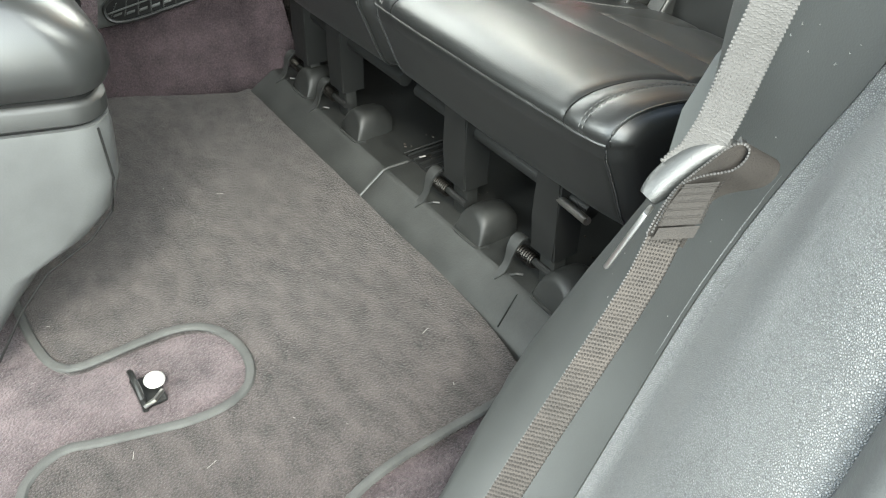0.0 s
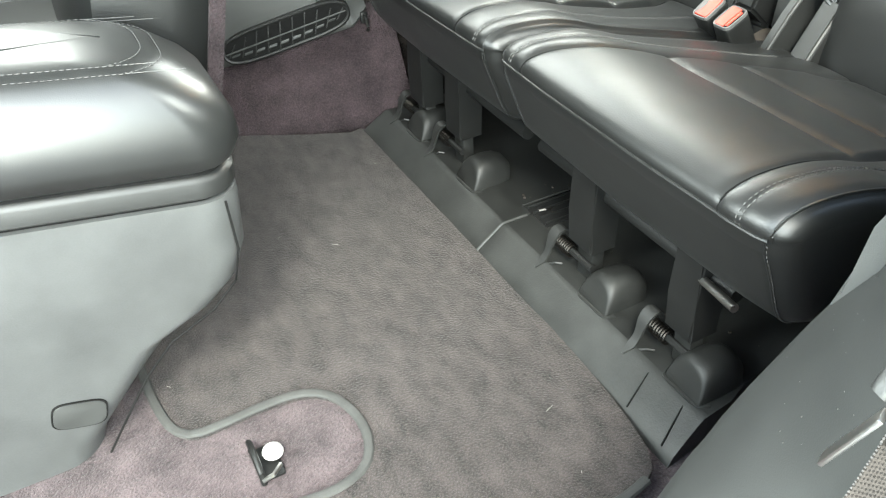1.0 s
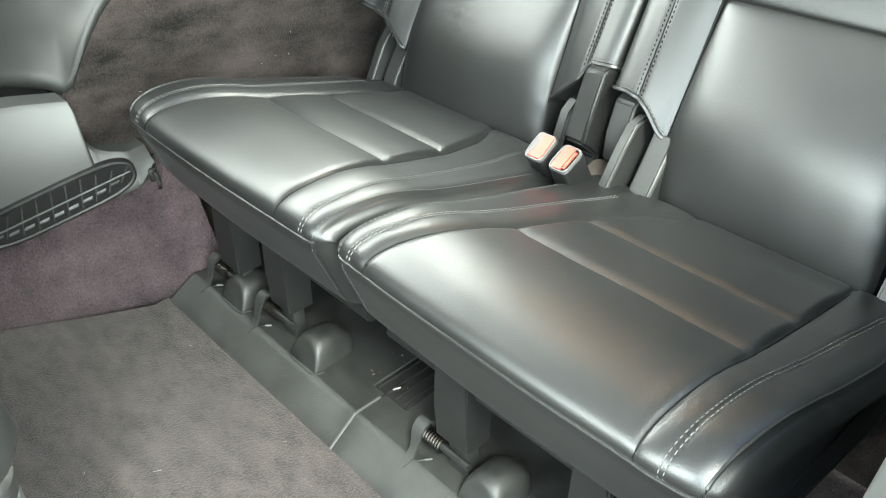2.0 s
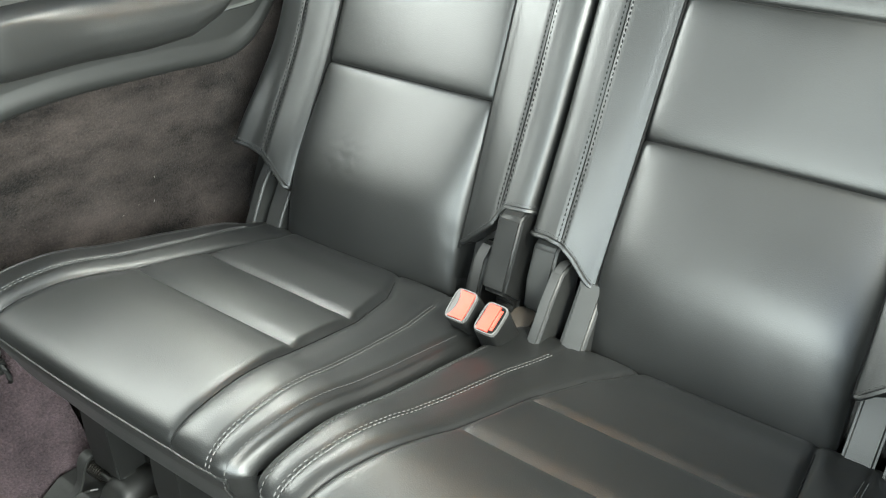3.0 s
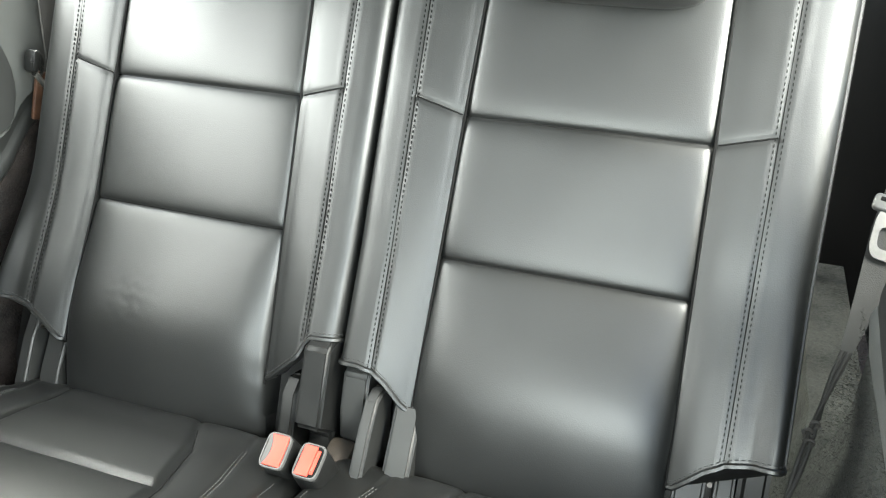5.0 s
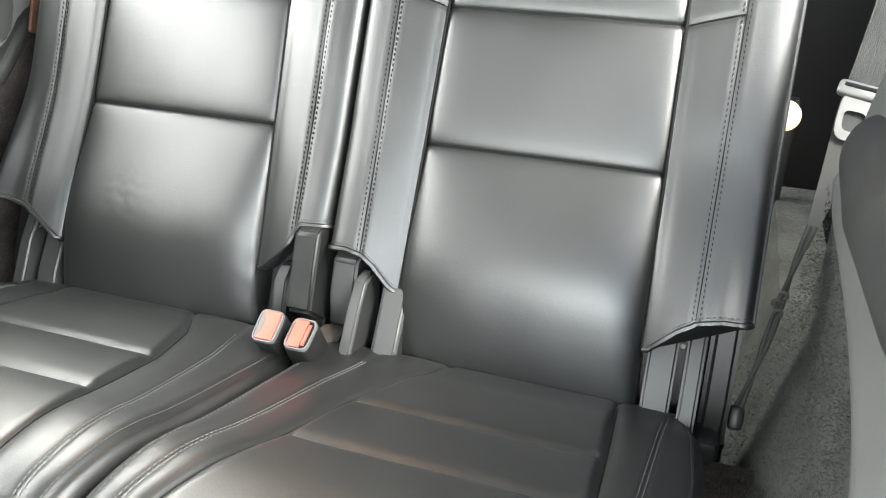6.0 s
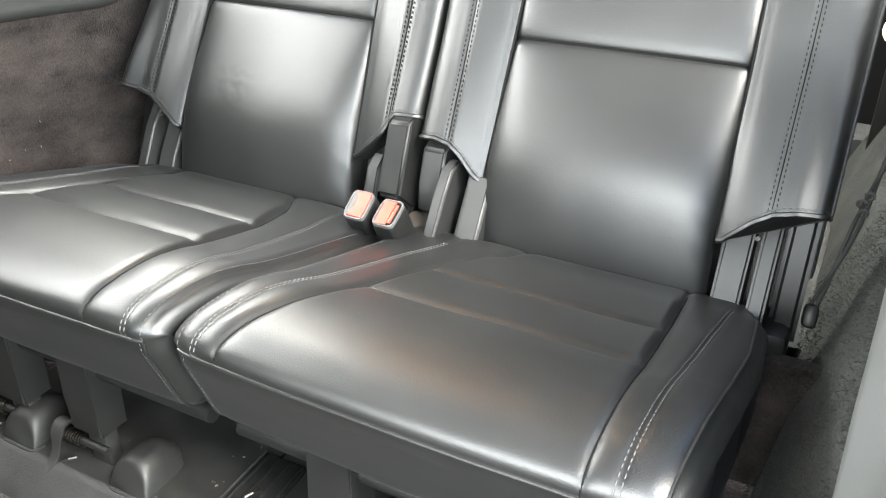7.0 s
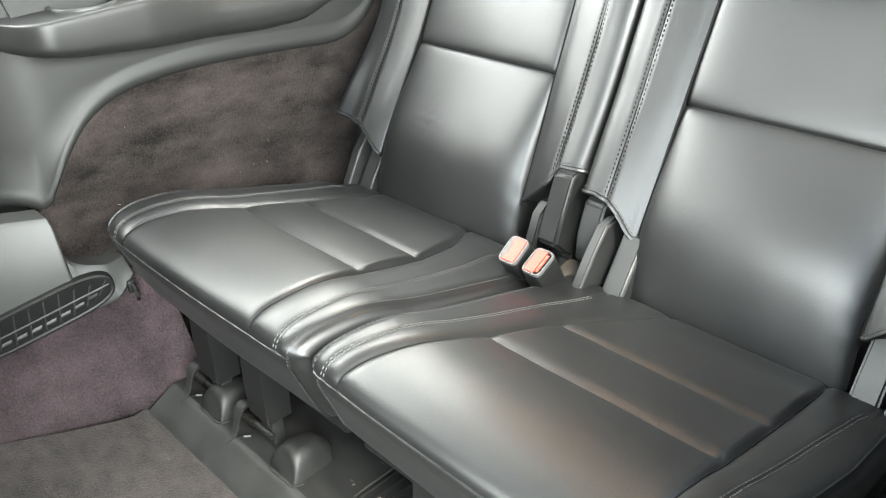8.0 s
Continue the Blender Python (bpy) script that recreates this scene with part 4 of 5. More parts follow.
def buckle(at, tilt, concave):
    b = thing("belt_buckle", "black seat belt buckle with bright red release button", "belt buckle", "seat belt buckles", at=at)
    b.rotation_euler = Euler((0, radians(tilt), 0))
    part("housing", rbox((0.046, 0.0345, 0.088), pose(0, 0, 0.016), 0.007, 4, (0.97, 0.97)), BLACK_PLASTIC, b)

    def ring(k, z):
        return [(math.copysign(abs(math.cos(a)) ** 0.4, math.cos(a)) * 0.0222 * k, math.copysign(abs(math.sin(a)) ** 0.4, math.sin(a)) * (0.0165 - 0.0222 * (1 - k)), z) for a in np.linspace(0, 2 * math.pi, 41)[:-1]]

    part("rim", loft([ring(1.0, 0.0575), ring(1.0, 0.0608), ring(0.97, 0.0625), ring(0.91, 0.0625), ring(0.88, 0.0610)], caps=False), RIM_GREY, b, "pale grey rim round the button")
    part("face", loft([ring(0.90, 0.0560), ring(0.90, 0.0606)]), RIM_GREY if concave else SEAM, b)
    rows = []
    for a in np.linspace(-1, 1, 15):
        x = a * 0.0188
        hollow = 0.0044 * (1 - a * a) if concave else 0.0
        y1 = 0.0098 - hollow if concave else 0.0120
        y0 = -0.0122 if concave else -0.0048
        lift = 0.0622 + (0.0014 * a * a if concave else 0.0006 * (1 - a * a))
        rows.append([(x, y0, 0.0595), (x, y1, 0.0595), (x, y1, lift), (x, (y0 + y1) / 2, lift + 0.0004), (x, y0, lift)])
    part("release_button", loft(rows), RED, b, "red release button")
    if concave:
        rows = []
        for a in np.linspace(-1, 1, 15):
            x = a * 0.0188
            y0 = 0.0104 - 0.0044 * (1 - a * a)
            rows.append([(x, y0, 0.0600), (x, 0.0128, 0.0600), (x, 0.0128, 0.0630), (x, y0, 0.0622)])
        part("insert", loft(rows), RIM_GREY, b, "grey crescent beside the button")
    else:
        part("slot", rbox((0.030, 0.0046, 0.0012), pose(0.0, -0.0078, 0.0612), 0.0004), RED, b)
        for x in (-0.011, 0.006):
            part("slot_rib", rbox((0.0034, 0.0036, 0.0016), pose(x, -0.0082, 0.0620), 0.0005), RED, b)
    part("stalk", rbox((0.006, 0.026, 0.06), pose(0.002, 0, -0.044), 0.002), BLACK_PLASTIC, b)
    return b


buckle((0.443, 0.0275, 0.235), -33, True)
buckle((0.437, -0.0180, 0.230), -27, False)

# ---- centre console with padded lid ----
console = thing("centre_console", "grey plastic centre console with black leather padded lid", "console")
CY0, CY1 = -0.100, 0.105


def console_ring(x_end, z, r=0.05, x0=-1.35, inset=0.0):
    """A plan outline with a rounded rear end, at a height."""
    y0, y1 = CY0 + inset, CY1 - inset
    xe = x_end - inset
    pts = [(x0, y0)]
    for a in np.linspace(-90, 0, 9):
        pts.append((xe - r + r * math.cos(radians(a)), y0 + r + r * math.sin(radians(a))))
    for a in np.linspace(0, 90, 9):
        pts.append((xe - r + r * math.cos(radians(a)), y1 - r + r * math.sin(radians(a))))
    pts.append((x0, y1))
    k = smooth01(0.12, 0.28, z) * 0.16
    return [(x, y, z + k * max(0.0, -0.37 - x)) for x, y in pts]


low = [(0.285, -0.345, 0.0), (0.272, -0.3445, 0.0), (0.21, -0.350, 0.0), (0.175, -0.365, 0.0), (0.150, -0.395, 0.0), (0.125, -0.455, 0.0), (0.09, -0.490, 0.001), (0.05, -0.525, 0.002), (0.015, -0.555, 0.004), (-0.012, -0.565, 0.005)]
part("shield", loft([console_ring(x, z, 0.05, inset=i) for z, x, i in low]), SHIELD, console, "scuffed grey plastic side shield")
part("trim_strip", loft([console_ring(x, z, 0.05, inset=i) for z, x, i in ((0.2885, -0.3445, 0.004), (0.2905, -0.341, 0.002), (0.308, -0.340, 0.002), (0.3135, -0.342, 0.004), (0.316, -0.347, 0.008))]), ARM_PLASTIC, console)
part("core", loft([console_ring(x, z, 0.05, inset=0.007) for z, x in ((0.275, -0.345), (0.330, -0.340))]), SEAM, console)
lid_rows = []
for z, x, i in ((0.3195, -0.340, 0.006), (0.324, -0.334, 0.001), (0.340, -0.330, -0.002), (0.362, -0.3305, -0.001), (0.384, -0.335, 0.003), (0.404, -0.343, 0.010), (0.420, -0.353, 0.019), (0.429, -0.361, 0.0265), (0.4305, -0.363, 0.0285),
                (0.434, -0.370, 0.034), (0.4385, -0.388, 0.046), (0.442, -0.415, 0.062), (0.444, -0.45, 0.080), (0.445, -0.49, 0.094)):
    lid_rows.append(console_ring(x, z, 0.055, inset=i))
part("padded_lid", loft(lid_rows), LID, console, "black vinyl padded lid")
for z, x, i in ((0.4275, -0.3590, 0.0246), (0.4335, -0.3680, 0.0320)):
    r = console_ring(x, z, 0.055, inset=i)
    part("stitching", stitches([Vector(p) + Vector((0, -0.0004, 0.0008)) for p in spline(r[0:20], 300)], 0.0042, 0.0020, 0.0006), THREAD, console)
cap = [(math.copysign(abs(math.cos(a)) ** 0.5, math.cos(a)) * 0.030, math.copysign(abs(math.sin(a)) ** 0.5, math.sin(a)) * 0.019) for a in np.linspace(0, 2 * math.pi, 40)[:-1]]
m = pose(-0.583, CY0 + 0.001, 0.070, 90, 0, 0) @ pose(0, 0, 0, 0, 0, -16)
part("cap_rim", prism(cap, 0.0022, m, 0.0006), SEAM, console)
part("bolt_cap", prism([(x * 0.93, y * 0.93) for x, y in cap], 0.0030, m, 0.0006), GREY_PLASTIC, console)
part("shield_rib", tube([(-0.3675, CY0 + 0.0005, 0.284), (-0.3665, CY0, 0.22), (-0.378, CY0, 0.180), (-0.41, CY0, 0.150), (-0.465, CY0, 0.125), (-0.505, CY0, 0.085), (-0.545, CY0, 0.03), (-0.57, CY0, -0.005)], 0.0014, 6), SEAM, console)

# ---- far second-row seat ----
seat2 = thing("second_row_seat", "black leather second-row seat with plum carpeted back", "seat")
L2 = radians(14)
rows = []
for v in np.linspace(0.0, 0.72, 40):
    bx, bz = -0.335 + v * math.sin(L2), 0.22 + v * math.cos(L2)
    wv = 0.02 * math.sin(math.pi * min(1, v / 0.72))
    rows.append([(bx - 0.13 - wv, 0.125, bz), (bx - 0.145 - wv, 0.15, bz), (bx - 0.15 - wv, 0.34, bz), (bx - 0.145 - wv, 0.54, bz), (bx - 0.12, 0.575, bz), (bx - 0.03, 0.58, bz), (bx - 0.003, 0.57, bz),
                 (bx, 0.55, bz), (bx, 0.16, bz), (bx - 0.003, 0.135, bz), (bx - 0.014, 0.122, bz), (bx - 0.06, 0.112, bz)])
part("backrest", loft(rows), LEATHER, seat2)
rows = []
for v in np.linspace(-0.01, 0.70, 30):
    bx, bz = -0.331 + v * math.sin(L2), 0.22 + v * math.cos(L2)
    rows.append([(bx - 0.016, 0.119, bz), (bx + 0.006, 0.126, bz), (bx + 0.010, 0.16, bz), (bx + 0.010, 0.55, bz), (bx + 0.004, 0.575, bz), (bx - 0.016, 0.582, bz)])
# seat back wears the shade-darkened carpet copy
part("carpet_back", loft(rows), SHADED_CARPET, seat2, "plum grey carpeted seat back")
rows = []
for x in np.linspace(-0.85, -0.38, 20):
    rows.append([(x, 0.13, 0.17), (x, 0.118, 0.25), (x, 0.13, 0.33), (x, 0.20, 0.35), (x, 0.50, 0.35), (x, 0.565, 0.33), (x, 0.575, 0.25), (x, 0.56, 0.17)])
part("cushion", loft(rows), LEATHER, seat2)
part("pedestal", rbox((0.42, 0.36, 0.19), pose(-0.62, 0.35, 0.08), 0.02), DARK_PLASTIC, seat2)


# ---- side trims, the same on both sides ----
def side(sign, label, label2):
    t = thing("side_trim", label, "side trim", "side trims")

    def inner(x):
        return 0.611 if sign > 0 else 0.588 + 0.05 * min(0.5, max(0.0, x - 0.05))

    m = Matrix.Diagonal((1, sign, 1, 1))

    def add(name, bm, mat, lab="", parent=t):
        bm.transform(m)
        return part(name, bm, mat, parent, lab)

    # carpeted kick wall from the floor up to the lower trim
    rows = []
    for s in np.linspace(0, 1, 60):
        x = 0.10 - (0.75 if sign > 0 else 0.34) * s
        yb = float(np.interp(x, [-0.65, -0.45, -0.23, -0.12, 0.0, 0.1], [0.63, 0.615, 0.580, 0.520, 0.468, 0.440]))
        yt = float(np.interp(x, [-0.65, -0.45, -0.20, 0.03, 0.1], [0.655, 0.645, 0.615, 0.545, 0.53]))
        zt = float(np.interp(x, [-0.65, -0.20, 0.03, 0.1], [0.10, 0.128, 0.178, 0.20]))
        if sign < 0:
            yt = float(np.interp(x, [-0.28, -0.205, -0.146, -0.085, -0.02, 0.1], [0.615, 0.592, 0.572, 0.567, 0.567, 0.56]))
            zt = float(np.interp(x, [-0.28, -0.205, -0.146, -0.085, -0.02, 0.1], [0.09, 0.15, 0.19, 0.24, 0.30, 0.30]))
        row = []
        for k in np.linspace(0, 1, 14):
            b = 0.004 * noise.noise(Vector((x * 18, k * 3, sign)))
            row.append((x, yb + (yt - yb) * k ** 1.5 + b, -0.012 + (zt + 0.012) * k))
        row += [(x, yt + 0.03, zt + 0.01), (x, yb + 0.09, -0.012)]
        rows.append(row)
    # far panel takes the shaded carpet copy, near panel the lit one
    add("kick_carpet", loft(rows), SHADED_CARPET if sign > 0 else CARPET, "plum carpet kick panel")
    if sign < 0:
        rk = random.Random(31)
        bm = bmesh.new()
        for _ in range(5000):
            i, k = rk.randrange(0, 58), rk.randrange(1, 12)
            p = Vector(rows[i][k]).lerp(Vector(rows[i + 1][k + 1]), rk.random())
            d = Vector((rk.gauss(0, 1), -abs(rk.gauss(0, 1)), abs(rk.gauss(0.3, 0.8)))).normalized() * rk.uniform(0.003, 0.008)
            q = Vector((rk.gauss(0, 1), rk.gauss(0, 1), rk.gauss(0, 1))).normalized() * 0.00025
            bm.faces.new([bm.verts.new(v) for v in (p - q, p + q, p + d)])
        add("fuzz", bm, CARPET, "loose carpet fibres")
    if sign > 0:
        # lower trim with the air vent
        rows = []
        for x in np.concatenate((np.linspace(0.058, -0.020, 14), np.linspace(-0.0215, -0.036, 9), np.linspace(-0.05, -0.692, 30))):
            y = float(np.interp(x, [-0.70, -0.45, -0.20, 0.025, 0.058], [0.640, 0.630, 0.600, 0.527, 0.535]))
            zb = float(np.interp(x, [-0.70, -0.20, 0.03, 0.058], [0.10, 0.122, 0.172, 0.196]))
            zt = float(np.interp(x, [-0.70, -0.1, -0.034, -0.031, -0.027, -0.018, 0.0, 0.03, 0.058], [0.345, 0.338, 0.330, 0.320, 0.262, 0.247, 0.237, 0.229, 0.229]))
            rows.append([(x, y + 0.012, zb), (x, y + 0.002, zb + 0.004), (x, y, zb + 0.010), (x, y + 0.008, (zb + zt) / 2), (x, y + 0.018, zt - 0.008), (x, y + 0.024, zt), (x, y + 0.07, zt), (x, y + 0.07, zb)])
        add("lower_trim", loft(rows), GREY_PLASTIC, "grey plastic lower trim")
        # vent: a long oval with slats
        a, b = Vector((-0.205, 0.595, 0.152)), Vector((0.018, 0.5275, 0.212))
        ax = (b - a).normalized()
        up = (Vector((0, 0.10, 1)) - ax * Vector((0, 0.10, 1)).dot(ax)).normalized()
        nn = up.cross(ax).normalized()
        if nn.y > 0:
            nn = -nn
        mid, half, hh = (a + b) / 2, (b - a).length / 2, 0.026

        def oval(grow, off, n=40):
            out = []
            for w in np.linspace(0, 2 * math.pi, n + 1)[:-1]:
                c, s = math.cos(w), math.sin(w)
                u = math.copysign(abs(c) ** 0.45, c) * (half + grow)
                v = math.copysign(abs(s) ** 0.8, s) * (hh + grow)
                out.append(mid + ax * u + up * v + nn * off)
            return out

        vent = add("vent", loft([oval(0.004, -0.012), oval(0.004, 0.006), oval(0.001, 0.008), oval(-0.002, 0.007), oval(-0.002, -0.004)], caps=False), BLACK_PLASTIC, "long oval black air vent")
        add("vent_well", loft([oval(-0.002, 0.0030), oval(-0.004, -0.004)]), SEAM, "", vent)
        def reach(u):
            """Half height of the opening at a distance along it."""
            return hh * max(0.25, 1 - (abs(u) / half) ** 2.2) ** 0.8 * 0.96

        for k in range(10):
            u = -half + 0.016 + k * (2 * half - 0.030) / 9
            # one slanted blade right across, set deep, with a thin front edge
            lo_, hi_ = reach(u - 0.008), reach(u + 0.010)
            p0, p1 = mid + ax * (u - 0.010) - up * lo_, mid + ax * (u + 0.010) + up * hi_
            fin = bmesh.new()
            loft([[p - ax * 0.0012 - nn * 0.003, p + ax * 0.0012 - nn * 0.003, p + ax * 0.0012 + nn * 0.0058, p - ax * 0.0012 + nn * 0.0058] for p in (p0, p1)], bm=fin)
            add("slat", fin, BLACK_PLASTIC, "", vent)
            # tilted plate between lower-row blades; its lighter grey paints a lit slat face
            if k < 9:
                uc = u + 0.008
                d0, d1 = -reach(uc) * 0.62, -reach(uc) * 0.30
                shelf = bmesh.new()
                loft([[mid + ax * (uc + q - 0.006) + up * d0 + nn * 0.0045, mid + ax * (uc + q) + up * d1 + nn * 0.0012, mid + ax * (uc + q) + up * (d1 - 0.002) + nn * 0.0005, mid + ax * (uc + q - 0.006) + up * (d0 - 0.002) + nn * 0.0035] for q in (-0.0075, 0.0075)], bm=shelf)
                add("lit_slat_face", shelf, GREY_PLASTIC, "", vent)
        add("crossbar", tube([mid - ax * (half - 0.004) + nn * 0.0062, mid + ax * (half - 0.004) + nn * 0.0062], 0.0015, 6), GREY_PLASTIC, "", vent)

    # band that carries the armrest, above the carpet
    low = [(-0.016, 0.318), (0.0, 0.345), (0.03, 0.392), (0.077, 0.442), (0.141, 0.470), (0.23, 0.479), (0.326, 0.477), (0.45, 0.467), (0.56, 0.458), (0.62, 0.476), (0.66, 0.51), (0.70, 0.54), (0.80, 0.56)]
    if sign < 0:
        low = low[:-3]
    else:
        low = [(-0.36, 0.350), (-0.22, 0.348), (-0.12, 0.344), (-0.06, 0.338), (-0.03, 0.328)] + low
    low = spline(low, 60)
    band_rows, pale_rows = [], []
    for x, z in low:
        y = inner(x) - 0.009 + (0.13 * smooth01(0.03, -0.24, x) if sign > 0 else 0.06 * smooth01(-0.01, -0.34, x))
        ztop = 0.80
        # charcoal band below, pale trim above; raised at the front to paint pillar shade
        zb = max(z + 0.045, min(0.535 + 0.23 * smooth01(0.14, 0.0, x), ztop - 0.02)) if sign > 0 else ztop - 0.02

        def face(zz):
            q = max(0.0, (zz - z - 0.034) / (ztop - z - 0.034))
            return (x, y + (0.03 * q * q if sign > 0 else 0.048 * q + 0.06 * smooth01(0.40, 0.60, zz) * smooth01(0.10, -0.016, x)), zz)

        row = [(x, y + 0.03, z + 0.001), (x, y + 0.005, z), (x, y - 0.002, z + 0.003), (x, y - 0.006, z + 0.010), (x, y - 0.0065, z + 0.018), (x, y - 0.004, z + 0.026), (x, y, z + 0.034)]
        row += [face(z + 0.034 + (zb - z - 0.034) * q) for q in np.linspace(0.15, 1, 8)]
        band_rows.append(row + [(x, y + 0.08, zb), (x, y + 0.08, z)])
        row = [face(zb + 0.001 + (ztop - zb) * q) for q in np.linspace(0, 1, 6)]
        pale_rows.append(row + [(x, y + 0.08, ztop), (x, y + 0.08, zb + 0.001)])
    # far band gets the shade-darkened charcoal, near band the pale trim
    add("trim_band", loft(band_rows), SHADED_TRIM if sign > 0 else LIGHT_TRIM, "plastic trim band, charcoal with painted shade on the far side")
    add("upper_trim", loft(pale_rows), LIGHT_TRIM, "pale grey plastic upper trim")
    # front pillar, from the carpet edge round to the door jamb: smooth band, then grained panel
    sx = curve1([0.0, 0.10, 0.16, 0.20, 0.25, 0.31, 0.40, 0.50, 0.60, 1.0], [-0.36, -0.28, -0.205, -0.146, -0.085, -0.020, 0.015, -0.005, 0.0, 0.05])
    sy = curve1([0.0, 0.10, 0.16, 0.20, 0.25, 0.31, 0.40, 0.50, 0.60, 1.0], [0.64, 0.608, 0.585, 0.565, 0.560, 0.562, 0.590, 0.603, 0.61, 0.64])
    tx = curve1([0.0, 0.19, 0.31, 0.41, 0.50, 0.60, 1.0], [-0.30, -0.195, -0.125, -0.090, -0.085, -0.085, -0.02])
    ty = curve1([0.0, 0.19, 0.31, 0.41, 0.50, 0.60, 1.0], [0.70, 0.70, 0.70, 0.71, 0.75, 0.79, 0.84])
    ox = curve1([0.0, 0.2, 0.4, 0.45, 0.6, 1.0], [-0.42, -0.32, -0.23, -0.21, -0.17, -0.08])
    zs = np.linspace(-0.01 if sign < 0 else 0.33, 1.06, 44)

    def soft(fn):
        return lambda z: sum(fn(z + q) for q in (-0.08, -0.04, 0.0, 0.04, 0.08)) / 5

    tx, ty, ox = soft(tx), soft(ty), soft(ox)
    band, grain = [], []
    for z in zs:
        k = smooth01(0.26, 0.40, z) if sign > 0 else 0.0
        a, bb = Vector((sx(z) - 0.0, sy(z) + 0.03 * k)), Vector((tx(z), ty(z)))
        o = Vector((ox(z), 0.865))
        n2 = Vector((-(bb - a).y, (bb - a).x)).normalized()
        if n2.x > 0:
            n2 = -n2
        mid1, mid2 = a.lerp(bb, 0.33) + n2 * 0.016, a.lerp(bb, 0.67) + n2 * 0.014
        pr = [tuple(p) for p in spline([(a.x + 0.05, a.y + 0.045), (a.x + 0.016, a.y + 0.006), (a.x, a.y + 0.001), tuple(mid1), tuple(mid2), (bb.x, bb.y)], 26)]
        band.append([(x, y, z) for x, y in pr] + [(bb.x + 0.06, bb.y, z)])
        g2 = bb.lerp(o, 0.5) + Vector((-0.010, -0.006))
        pr = [tuple(p) for p in spline([(bb.x + 0.0015, bb.y - 0.004), (bb.x + 0.001, bb.y + 0.004), (bb.x - 0.004, bb.y + 0.016), tuple(g2), tuple(o), (o.x + 0.03, o.y + 0.03)], 26)]
        grain.append([(x, y, z) for x, y in pr] + [(o.x + 0.10, o.y + 0.03, z), (bb.x + 0.08, bb.y, z)])
    if sign < 0:
        add("pillar_band", loft(band), BAND, "smooth charcoal pillar band")
        rd = random.Random(5)
        bm = bmesh.new()
        for _ in range(150):
            i = rd.randrange(12, 36)
            k = rd.randrange(3, 24)
            p = Vector(band[i][k]).lerp(Vector(band[i + 1][k + 1]), rd.random())
            s = rd.choice((0.0003, 0.0004, 0.0005, 0.0008))
            q = [bm.verts.new(p + Vector(d)) for d in ((-s, -0.0006, 0), (0, -0.0006, -s * 1.3), (s * 0.9, -0.0006, 0.2 * s), (0.1 * s, -0.0006, s), (0, 0.001, 0))]
            bm.faces.new(q[:4])
            bm.faces.new((q[0], q[4], q[1]))
        add("dust", bm, CREAM, "pale dust specks")
        add("grained_panel", loft(grain), GRAINED, "grained grey vinyl pillar panel")
    if sign < 0:
        rows = []
        for z in np.linspace(-0.01, 1.05, 30):
            rows.append([(ox(z) + 0.03 - 0.062 * math.sin(a), 0.872 + 0.035 - 0.035 * math.cos(a), z) for a in np.linspace(0, math.pi, 14)] + [(ox(z) + 0.10, 0.95, z), (ox(z) + 0.10, 0.87, z)])
        add("door_edge_roll", loft(rows), SHIELD, "smooth grey roll along the door opening")
    # armrest with cup holder
    rows = []
    xs = np.concatenate((-0.022 + 0.062 * np.linspace(0, 1, 22) ** 2, np.linspace(0.043, 0.17, 48), np.linspace(0.18, 0.50, 20), np.linspace(0.51, 0.612, 22)))
    top_z = curve1([-0.02, 0.20, 0.30, 0.45, 0.55, 0.612], [0.615, 0.621, 0.625, 0.612, 0.598, 0.586])
    low_z = curve1([-0.04, -0.015, 0.015, 0.074, 0.204, 0.41, 0.485, 0.54, 0.58, 0.612], [0.577, 0.570, 0.562, 0.550, 0.534, 0.514, 0.514, 0.534, 0.562, 0.580])
    if sign < 0:
        low_z = curve1([-0.02, 0.07, 0.28, 0.45, 0.56, 0.612], [0.552, 0.540, 0.510, 0.488, 0.510, 0.550])
    su = ((0, 0.62, 0.90, 0.99, 1, 0.995, 0.965, 0.5, 0), (0, 0.60, 0.90, 0.99, 1, 0.93, 0.78, 0.5, 0))
    sv = ((-0.96, -1, -0.8, -0.45, 0.2, 0.80, 0.985, 1, 1), (-0.96, -1, -0.78, -0.4, -0.05, 0.3, 0.6, 0.88, 1))
    along = np.linspace(0, 8, 57)
    profile = list(zip(*(np.interp(along, range(9), c) for c in (su[0], su[1], sv[0], sv[1]))))
    for _ in range(6):
        profile = [profile[0]] + [tuple((a + 2 * b + c) / 4 for a, b, c in zip(*w)) for w in zip(profile, profile[1:], profile[2:])] + [profile[-1]]
    for x in xs:
        f = math.sqrt(max(0.0, 1 - (1 - min(1, (x + 0.022) / 0.062)) ** 2))
        r = math.sqrt(max(0.0, 1 - min(1, max(0, (x - 0.545) / 0.068)) ** 2.4))
        k = max(0.03, f * r)
        zt, zb = top_z(x), low_z(x)
        zm = (zt + zb) / 2
        yo = 0.650
        dep = float(np.interp(x, [0.0, 0.18, 0.3, 0.612], [0.126, 0.120, 0.094, 0.082] if sign > 0 else [0.068, 0.070, 0.068, 0.060])) * k
        h = (zt - zb) / 2 * (0.86 + 0.14 * f)
        mixed = smooth01(0.17, 0.34, x)
        row = [(x, yo - dep * (p + (q - p) * mixed), zm + h * (s + (w - s) * mixed)) for p, q, s, w in profile]
        rows.append(row + [(x, yo + 0.04, zm + h), (x, yo + 0.04, zm - h)])
    arm = add("armrest", loft(rows), ARM_PLASTIC, "rounded charcoal armrest")
    cx, cyc, cz = 0.106, 0.586, 0.6182
